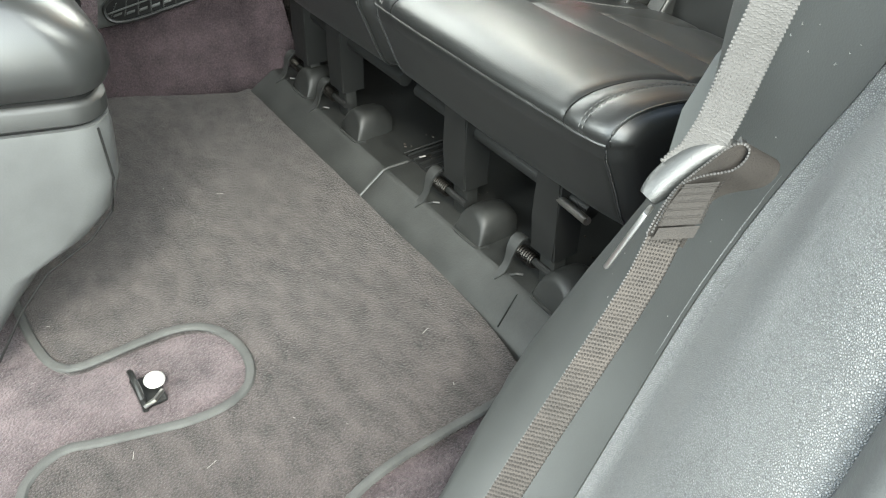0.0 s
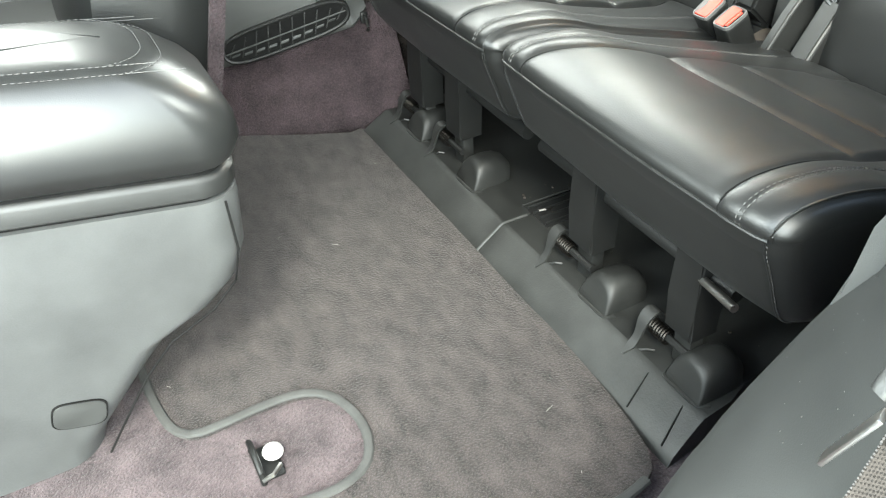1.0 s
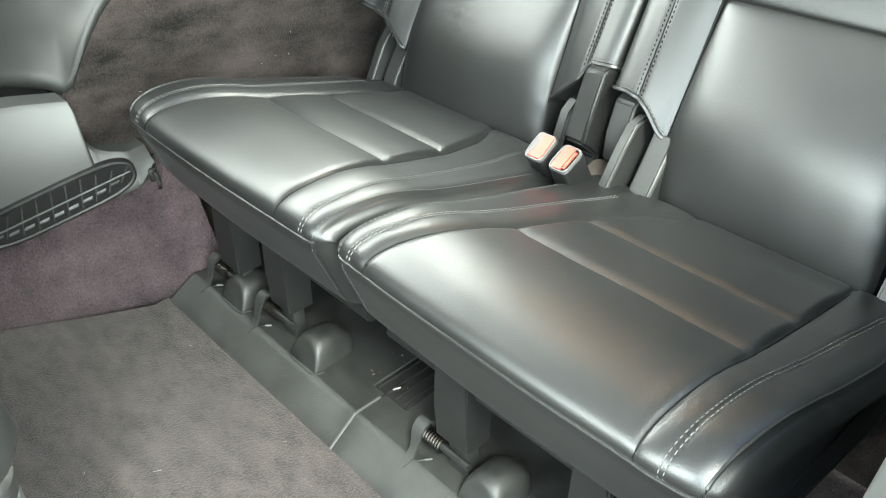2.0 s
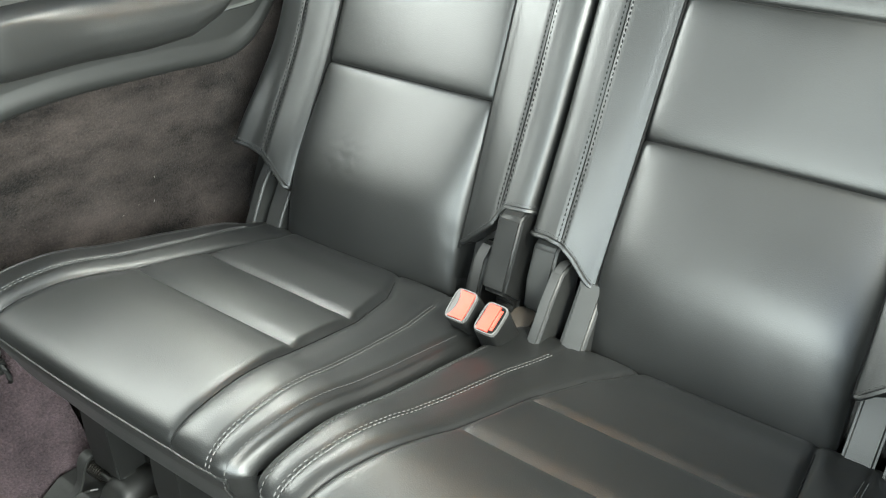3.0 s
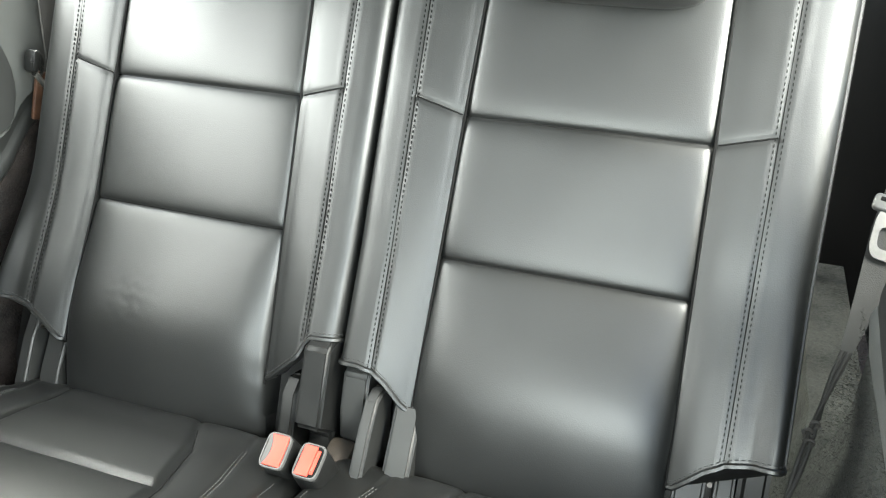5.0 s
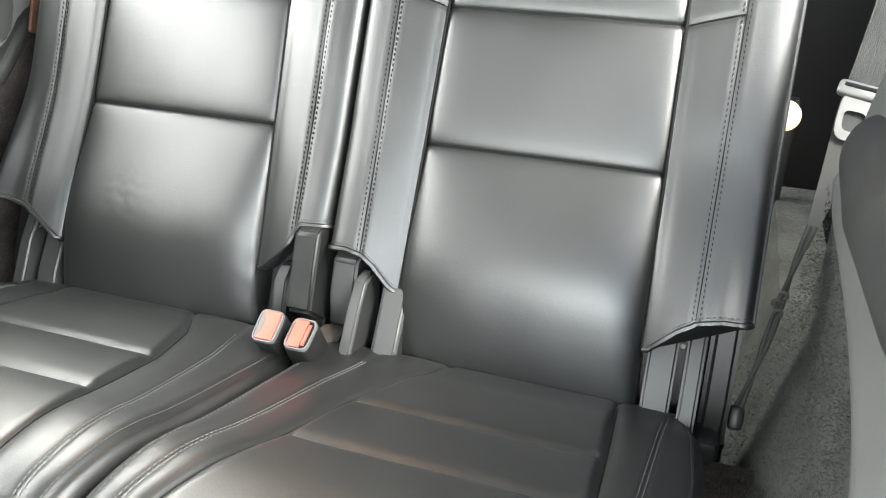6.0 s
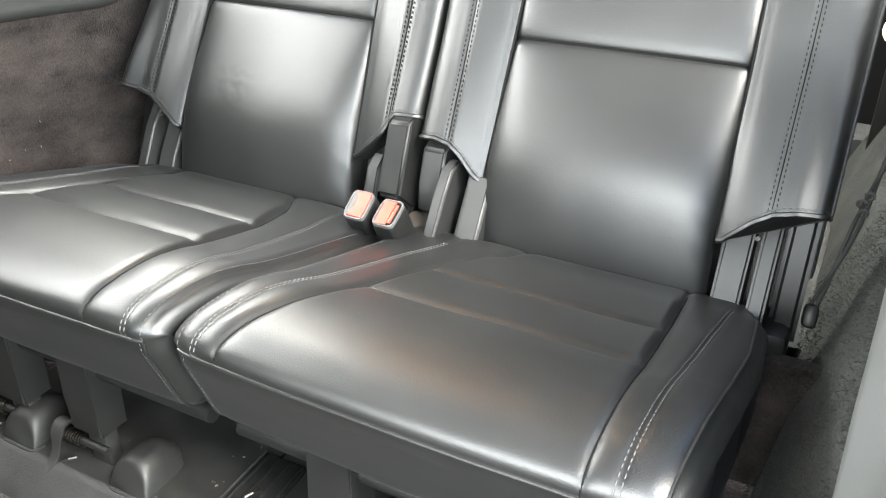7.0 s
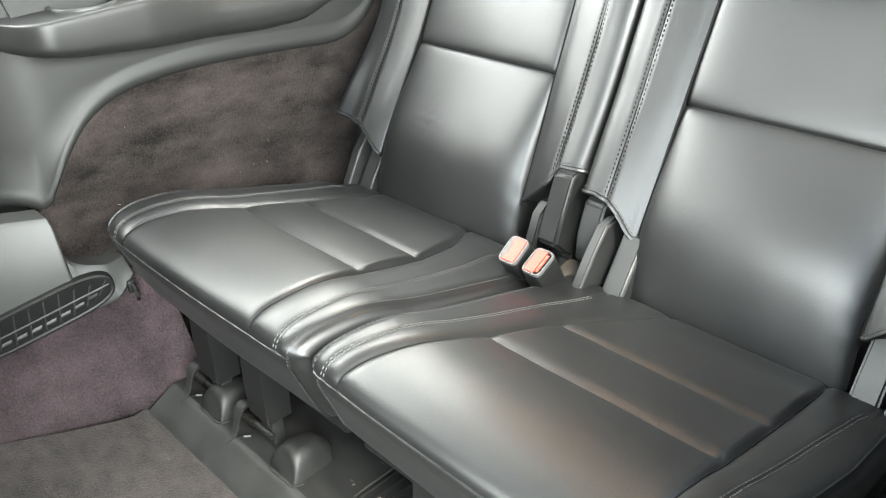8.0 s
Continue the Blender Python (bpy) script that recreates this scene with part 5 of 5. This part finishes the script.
    ring = [(0.044 * math.cos(w), 0.044 * math.sin(w)) for w in np.linspace(0, 2 * math.pi, 49)[:-1]]
    if sign > 0:
        def turned(profile, caps):
            return loft([[(cx + x * k, cyc + y * k, cz + z) for x, y in ring] for k, z in profile], caps=caps)

        carve(arm, turned(((1.0, -0.050), (1.0, 0.03)), True))
        add("cup_rim", turned(((1.0, -0.004), (1.10, -0.003), (1.11, 0.0005), (1.08, 0.0032), (1.03, 0.0036), (0.985, 0.001), (0.97, -0.006)), False), GREY_PLASTIC, "smooth raised cup rim", arm)
        add("cup_well", turned(((0.985, -0.002), (0.96, -0.020), (0.93, -0.044), (0.86, -0.0485), (0.02, -0.0485)), False), ARM_PLASTIC, "deep cup well", arm)
    # inset panel above the armrest
    prof = spline([(0.015, 0.60), (0.0, 0.70), (0.01, 0.77), (0.06, 0.782), (0.30, 0.772), (0.49, 0.755), (0.567, 0.742), (0.635, 0.712), (0.667, 0.670), (0.675, 0.615), (0.655, 0.563), (0.60, 0.545), (0.30, 0.560), (0.06, 0.585)], 90, closed=True)
    mm = Matrix(((1, 0, 0, 0), (0, 0.10, -1, 0.546 if sign > 0 else 0.556), (0, 1, 0, 0), (0, 0, 0, 1)))
    if sign > 0:
        add("inset_panel", prism([tuple(p) for p in prof], 0.008, mm, 0.003), INSET, "dark inset panel")
    # carpeted wall above the wheel arch
    rows = []
    for x in np.linspace(-0.03, 1.3, 80):
        zt = float(np.interp(x, [-0.03, 0.0, 0.03, 0.08, 0.14, 0.45, 0.56, 0.66, 0.8, 1.3], [0.32, 0.36, 0.40, 0.452, 0.482, 0.48, 0.475, 0.525, 0.575, 0.575]))
        if sign < 0:
            zt -= 0.34 * smooth01(0.60, 0.72, x)
        row = []
        for k in np.linspace(0, 1, 26):
            z = -0.012 + (zt + 0.012) * k
            y = inner(x) - 0.060 * (1 - smooth01(0.10, 0.32, z)) - 0.02 * (1 - smooth01(0.0, 0.2, z)) + 0.006 * noise.noise(Vector((x * 9, z * 9, 2 + sign))) - 0.004 * smooth01(0.3, 0.5, z)
            row.append((x, y, z))
        row += [(x, 0.67, zt), (x, 0.67, -0.012)]
        rows.append(row)
    w = thing("wall_carpet", label2, "wall carpet", "side wall carpets", kind="")
    pile = WALL_CARPET if sign > 0 else NEAR_CARPET
    add("carpet", loft(rows), pile, "", w)
    # carpet fuzz
    rg = random.Random(11 if sign > 0 else 12)
    bm = bmesh.new()
    for _ in range(14000 if sign < 0 else 4000):
        x, z = rg.uniform(0.0, 0.75), rg.uniform(0.03, 0.46)
        y = inner(x) - 0.060 * (1 - smooth01(0.10, 0.32, z)) - 0.02 * (1 - smooth01(0.0, 0.2, z)) - 0.006
        if z > 0.30 and x < 0.16 or z < 0.16 and x < 0.06:
            continue
        p = Vector((x, y, z))
        d = Vector((rg.gauss(0, 1), -abs(rg.gauss(0, 0.8)) - 0.2, rg.gauss(0, 1))).normalized() * rg.uniform(0.002, 0.007)
        s = Vector((rg.gauss(0, 1), rg.gauss(0, 1), rg.gauss(0, 1))).normalized() * 0.00016
        v = [bm.verts.new(q) for q in (p - s, p + s, p + d * 0.6 + s * 0.6 + Vector((0, 0, 0.001)), p + d)]
        bm.faces.new(v)
    add("fuzz", bm, pile, "", w)
    return t


side(1, "charcoal side trim with armrest, cup holder and oval vent", "worn black-brown carpet on the far side wall")
side(-1, "charcoal side trim with armrest and grained pillar beside the door", "fuzzy black-brown carpet on the near side wall")

# ---- cargo area behind the seats ----
rows = []
for x in np.linspace(0.62, 1.6, 40):
    rows.append([(x, y, 0.10 + 0.004 * noise.noise(Vector((x * 12, y * 12, 0)))) for y in np.linspace(-0.62, 0.62, 50)])
tagged(part("cargo_floor", loft(rows, closed=False), GREY_CARPET), "grey carpeted cargo floor behind the seats", "cargo floor", kind="structure")

lamp = thing("cargo_lamp", "round warm glowing lamp at the dark rear", "lamp", at=(1.16, -0.574, 0.415))
bm = bmesh.new()
bmesh.ops.create_uvsphere(bm, u_segments=24, v_segments=14, radius=0.027)
part("bulb", bm, lamp_m, lamp, "glowing warm bulb")
part("socket", tube([(0.02, 0, 0), (0.07, -0.01, 0)], 0.016, 12), BLACK_PLASTIC, lamp)
part("bracket", rbox((0.02, 0.03, 0.34), pose(0.07, -0.01, -0.155), 0.003), BLACK_PLASTIC, lamp)


dome_lamp = thing("dome_lamp", "lit warm dome lamp in the rear headliner", "lamp", at=(0.93, 0.22, 1.140))
part("lens", rbox((0.06, 0.26, 0.012), pose(0, 0, 0), 0.005), dome_m, dome_lamp, "glowing warm lens")
part("bezel", rbox((0.10, 0.30, 0.008), pose(0, 0, 0.008), 0.003), HEADLINER, dome_lamp)


# ---- seat belts ----
def ribbon(centers, acrosses, widths, thick=0.0013):
    rows = []
    for c, a, w in zip(centers, acrosses, widths):
        c, a = Vector(c), Vector(a).normalized()
        rows.append((c, a, w))
    out = []
    for i, (c, a, w) in enumerate(rows):
        t = (rows[min(i + 1, len(rows) - 1)][0] - rows[max(0, i - 1)][0]).normalized()
        n = t.cross(a).normalized() * thick
        out.append([c - a * w / 2 - n, c + a * w / 2 - n, c + a * w / 2 + n, c - a * w / 2 + n])
    return loft(out)


def web_ribs(centers, acrosses, width, n=7):
    bm = bmesh.new()
    for k in range(n):
        f = (k / (n - 1) - 0.5) * width * 0.94
        tube([Vector(c) + Vector(a).normalized() * f for c, a in zip(centers, acrosses)], 0.0017 if k in (0, n - 1) else 0.0012, 4, bm=bm)
    return bm


def weave(centers, acrosses, width, n=13, r=0.0007):
    """Short raised yarns in staggered rows across the webbing."""
    bm = bmesh.new()
    me = bpy.data.meshes.new("yarns")
    for k in range(n):
        f = (k / (n - 1) - 0.5) * width * 0.92
        line = [Vector(c) + Vector(a).normalized() * f for c, a in zip(centers, acrosses)]
        if k % 2:
            line[0] = line[0].lerp(line[1], 0.6)
        own = stitches(line, 0.0017, 0.0006, r)
        own.to_mesh(me)
        own.free()
        bm.from_mesh(me)
    bpy.data.meshes.remove(me)
    return bm


# second-row belt on the near pillar, with its stop clip and folded loop
belt2 = thing("seat_belt", "brown-black and grey seat belt with folded loop over the pillar trim", "seat belt", "seat belts")
lowc = [tuple(p) for p in spline([(-0.52, -0.800, 0.175), (-0.44, -0.787, 0.247), (-0.36, -0.773, 0.319), (-0.29, -0.760, 0.382), (-0.225, -0.749, 0.440), (-0.205, -0.746, 0.470)], 40)]
lowa = [tuple(p) for p in spline([(0.10, -0.80, 0.60), (0.10, -0.80, 0.58), (0.16, -0.76, 0.45), (0.30, -0.72, 0.25), (0.42, -0.62, 0.0), (0.5, -0.5, -0.1)], 40)]
lw = [float(np.interp(k, [0, 20, 39], [0.0195, 0.0172, 0.0165])) for k in range(40)]
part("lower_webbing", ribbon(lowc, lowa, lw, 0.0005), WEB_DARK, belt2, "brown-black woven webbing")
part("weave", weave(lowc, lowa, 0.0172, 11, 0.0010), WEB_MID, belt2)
upc = [tuple(p) for p in spline([(-0.186, -0.730, 0.494), (-0.176, -0.738, 0.514), (-0.171, -0.752, 0.584), (-0.14, -0.775, 0.75), (-0.07, -0.80, 1.05)], 40)]
upa = [(0.62, -0.62, -0.30)] * 40
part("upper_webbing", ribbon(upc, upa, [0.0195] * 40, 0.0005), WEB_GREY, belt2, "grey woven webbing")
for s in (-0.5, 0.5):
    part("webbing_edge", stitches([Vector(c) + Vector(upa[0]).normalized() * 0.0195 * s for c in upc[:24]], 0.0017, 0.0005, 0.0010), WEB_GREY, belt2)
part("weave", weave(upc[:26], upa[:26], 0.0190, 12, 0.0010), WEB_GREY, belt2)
loop = [Vector(p) for p in spline([(-0.214, -0.741, 0.470), (-0.204, -0.740, 0.483), (-0.196, -0.740, 0.491), (-0.186, -0.744, 0.501), (-0.175, -0.748, 0.510), (-0.169, -0.751, 0.513), (-0.167, -0.755, 0.512),
                                   (-0.170, -0.757, 0.507), (-0.176, -0.755, 0.502), (-0.185, -0.747, 0.498), (-0.193, -0.742, 0.494), (-0.200, -0.741, 0.487), (-0.213, -0.743, 0.471)], 60)]
LOOP_A = Vector((0.0159, -0.0078, -0.0106))
part("fold_loop", ribbon([p + LOOP_A * 0.5 for p in loop], [LOOP_A] * 60, [LOOP_A.length] * 60, 0.0009), WEB_MID, belt2, "folded webbing loop")
part("loop_edge", stitches(loop, 0.0013, 0.0004, 0.0009), WEB_GREY, belt2, "corded pale webbing edge")
part("loop_edge", stitches([p + LOOP_A for p in loop[18:42]], 0.0013, 0.0004, 0.0008), WEB_GREY, belt2, "corded pale webbing edge")
pc = [Vector(p) for p in spline([(-0.189, -0.749, 0.496), (-0.196, -0.749, 0.487), (-0.203, -0.751, 0.477)], 12)]
PA = Vector((0.0150, -0.0140, 0.0040))
part("sewn_patch", ribbon(pc, [PA] * 12, [0.0165, 0.0167, 0.017, 0.0175, 0.018, 0.0185, 0.019, 0.0195, 0.02, 0.0205, 0.0208, 0.021], 0.0012), WEB_MID, belt2, "brown-grey sewn webbing patch")
for k in range(1, 6):
    c = pc[2 * k - 1]
    part("patch_rib", tube([c - PA * 0.42 + Vector((-0.0012, -0.001, 0.001)), c + PA * 0.42 + Vector((-0.0012, -0.001, 0.001))], 0.0004, 4), WEB_MID, belt2)
for s in (-0.49, 0.49):
    part("patch_edge", stitches([c + PA * s + Vector((-0.0012, -0.001, 0.001)) for c in pc], 0.0013, 0.0004, 0.0007), WEB_MID, belt2)
part("turned_hem", ribbon([(-0.2045, -0.7525, 0.4775), (-0.2085, -0.7530, 0.4720)], [PA] * 2, [0.0200] * 2, 0.0012), WEB_MID, belt2, "pale turned webbing hem")
gc = [Vector(p) for p in spline([(-0.2045, -0.729, 0.482), (-0.194, -0.731, 0.491), (-0.182, -0.736, 0.502), (-0.171, -0.743, 0.508), (-0.162, -0.750, 0.511)], 26)]
gu = Vector((0.655, 0.518, -0.551))
rows = []
for i, c in enumerate(gc):
    ax = (gc[min(i + 1, 25)] - gc[max(i - 1, 0)]).normalized()
    side_v = ax.cross(gu).normalized()
    f = i / 25
    r = 0.0083 * max(0.06, (1 - abs(2 * f - 0.86) ** 3.2 if f < 0.93 else 0.25)) ** 0.5 if f < 0.999 else 0.001
    rows.append([c + gu * 0.004 + side_v * (r * math.cos(w)) + gu * (0.0065 * r / 0.0083 * math.sin(w)) for w in np.linspace(0, 2 * math.pi, 19)[:-1]])
part("tongue_grip", loft(rows), ARM_PLASTIC, belt2, "smooth grey plastic tongue grip")
for s in (-0.5, 0.5):
    part("webbing_edge", stitches([Vector(c) + Vector(q).normalized() * w * s for c, q, w in zip(lowc, lowa, lw)], 0.0013, 0.0006, 0.0008), WEB_GREY if s < 0 else WEB_MID, belt2)
mm = Matrix.Translation((-0.213, -0.728, 0.459)) @ Vector((-0.006, 0.014, -0.038)).to_track_quat("X", "Z").to_matrix().to_4x4()
part("tongue_edge", rbox((0.046, 0.010, 0.003), mm, 0.001), STEEL, belt2, "bare steel tongue edge")

# third-row belt on the near side, with tongue and anchor
belt3 = thing("seat_belt", "black seat belt with steel tongue hanging beside the seat back", "seat belt", "seat belts")
c3 = [tuple(p) for p in spline([(0.540, -0.541, 0.218), (0.575, -0.555, 0.265), (0.617, -0.572, 0.323), (0.655, -0.587, 0.385), (0.70, -0.604, 0.445), (0.775, -0.628, 0.535), (0.87, -0.658, 0.68), (1.0, -0.69, 0.90)], 60)]
w3 = [float(np.interp(i, [0, 14, 17, 28, 59], [0.010, 0.010, 0.014, 0.046, 0.046])) for i in range(60)]
part("webbing", ribbon(c3[15:], [(0.22, 0.95, 0.12)] * 45, w3[15:], 0.0006), WEB_CHAR, belt3, "black woven webbing")
part("webbing_ribs", web_ribs(c3[28:], [(0.22, 0.95, 0.12)] * 32, 0.044, 17), WEB_CHAR, belt3)
# the webbing gathers into a twisted neck and two cords down to the anchor
for k, o in enumerate((-0.004, 0.004)):
    part("anchor_cord", tube([Vector(p) + Vector((0, o * math.cos(i * 0.35 + k), o * 0.7 * math.sin(i * 0.35 + k))) for i, p in enumerate(c3[:18])], 0.0030, 6), WEB_CHAR, belt3)
part("anchor_knob", rbox((0.022, 0.018, 0.03), pose(0.537, -0.541, 0.205, 0, 30, 0), 0.006), BLACK_PLASTIC, belt3)
for dz, dy in ((0.0, 0.0), (0.010, 0.004), (0.019, -0.003)):
    part("tie", tube([Vector((0.612 + dz * 0.6, -0.571 + dy + 0.0052 * math.cos(a), 0.318 + dz + 0.0045 * math.sin(a))) for a in np.linspace(0, 2 * math.pi, 12)], 0.0022, 5), WEB_GREY, belt3, "pale frayed tie")
ax3 = Vector((0.06, -0.021, 0.075)).normalized()
ay3 = Vector((0.22, 0.95, 0.12)).normalized()
az3 = ax3.cross(ay3).normalized()
if az3.x > 0:
    az3 = -az3
mm = Matrix((ay3, az3, ax3)).transposed().to_4x4()
mm.translation = Vector((0.775, -0.628, 0.535)) + az3 * 0.006
# rounded grip with a dark slot for the webbing, steel blade with an oblong hole
part("tongue_grip", rbox((0.064, 0.013, 0.022), mm @ pose(0, 0, 0.024), 0.006, 4), RIM_GREY, belt3, "pale grey grip of the tongue")
part("grip_slot", rbox((0.050, 0.004, 0.005), mm @ pose(0, 0.0062, 0.027), 0.001), SEAM, belt3)
outline = [(math.copysign(abs(math.cos(a)) ** 0.55, math.cos(a)), math.copysign(abs(math.sin(a)) ** 0.55, math.sin(a))) for a in np.linspace(0, 2 * math.pi, 33)[:-1]]


def blade_ring(wx, wz, z0, y):
    return [mm @ Vector((px * wx * (1.0 + 0.14 * pz), y, z0 + pz * wz)) for px, pz in outline]


part("tongue_blade", loft([blade_ring(0.0205, 0.0330, -0.012, -0.0014), blade_ring(0.0205, 0.0330, -0.012, 0.0014), blade_ring(0.0125, 0.0140, -0.018, 0.0014), blade_ring(0.0125, 0.0140, -0.018, -0.0014), blade_ring(0.0205, 0.0330, -0.012, -0.0014)], caps=False), DULL_ALLOY, belt3, "satin steel tongue with an oblong hole")

# ---- cargo bits on the floor behind the near seat ----
hook = thing("cargo_tie_down", "chromed cargo tie-down bar on the cargo floor", "tie-down", at=(1.03, -0.625, 0.104))
part("bar", tube([(0.012, 0.026, 0.0), (0.010, 0.026, 0.016), (0.0, 0.0, 0.022), (-0.010, -0.026, 0.016), (-0.012, -0.026, 0.0)], 0.006, 8), STEEL, hook)
part("plate", rbox((0.05, 0.075, 0.006), pose(0, 0, 0.001), 0.002), BLACK_PLASTIC, hook)
tagged(part("trim_strip", rbox((0.19, 0.014, 0.012), pose(0.97, -0.676, 0.108, 0, 0, 2), 0.003), CREAM), "pale plastic strip along the cargo floor", "strip")
sillp = thing("tailgate_sill", "grey plastic tailgate sill plate with a latch recess", "sill plate", at=(1.33, -0.3, 0.10))
part("plate", rbox((0.22, 0.75, 0.02), pose(0, 0, 0.008), 0.006), GREY_PLASTIC, sillp)
part("recess", rbox((0.05, 0.05, 0.006), pose(-0.05, -0.325, 0.019), 0.002), BLACK_PLASTIC, sillp)

# third-row belt on the far side
belt4 = thing("seat_belt", "grey seat belt with tongue at the far pillar", "seat belt", "seat belts")
c4 = [tuple(p) for p in spline([(0.735, 0.575, 0.60), (0.75, 0.58, 0.72), (0.78, 0.59, 0.88), (0.82, 0.60, 1.02)], 30)]
part("webbing", ribbon(c4, [(0.8, 0.15, -0.1)] * 30, [0.046] * 30), WEB_GREY, belt4)
# plate added for an orange-brown patch, its colour holding the lamp's warm light
part("lamp_tint_plate", rbox((0.048, 0.008, 0.075), pose(0.718, 0.589, 0.578, 0, 22, 0), 0.004), LAMP_BROWN, belt4, "added brown plate with warm lamp light in its colour")
part("loop", tube(spline([(0.700, 0.574, 0.655), (0.688, 0.572, 0.640), (0.690, 0.574, 0.622), (0.704, 0.575, 0.618), (0.712, 0.576, 0.640)], 24, closed=True), 0.0026, 6), BLACK_PLASTIC, belt4, "black stop loop")
part("stop_button", rbox((0.014, 0.022, 0.034), pose(0.695, 0.578, 0.640, 0, 20, 0), 0.006), BLACK_PLASTIC, belt4)
part("tongue", tube([(0.693, 0.575, 0.622), (0.702, 0.57, 0.602), (0.722, 0.565, 0.595), (0.745, 0.56, 0.598)], 0.0045, 8), STEEL, belt4, "bright steel tongue")

# ---- lint, dust specks and small marks ----
rng = random.Random(21)
bm = bmesh.new()
for _ in range(18):
    x, y = rng.uniform(-0.55, -0.02), rng.uniform(-0.45, 0.42)
    a, ln = rng.uniform(0, math.pi), rng.uniform(0.001, 0.005) if rng.random() < 0.8 else rng.uniform(0.006, 0.014)
    p = [(x + math.cos(a) * ln * k, y + math.sin(a) * ln * k + 0.001 * math.sin(3 * k), 0.0035) for k in (-0.5, 0, 0.5)]
    tube(p, rng.uniform(0.00015, 0.0003), 4, bm=bm)
for _ in range(9):
    x, z = rng.uniform(0.05, 0.6), rng.uniform(0.22, 0.45)
    a, ln = rng.uniform(0, math.pi), rng.uniform(0.001, 0.004)
    tube([(x + math.cos(a) * ln * k, 0.598, z + math.sin(a) * ln * k) for k in (-0.5, 0, 0.5)], rng.uniform(0.0002, 0.00035), 4, bm=bm)
tagged(part("lint", bm, CREAM), "pale lint and fibres on the mat and side carpet", "lint", kind="stuff")
coat_hook = thing("trim_hook", "small black hook on the lower trim beside the vent", "hook", at=(0.048, 0.524, 0.190))
part("base", rbox((0.014, 0.008, 0.022), pose(0, 0.002, 0), 0.003), BLACK_PLASTIC, coat_hook)
part("peg", tube([(0, 0, 0.004), (0, -0.012, 0.0), (0, -0.014, -0.012), (0.002, -0.008, -0.022)], 0.0035, 7), BLACK_PLASTIC, coat_hook)
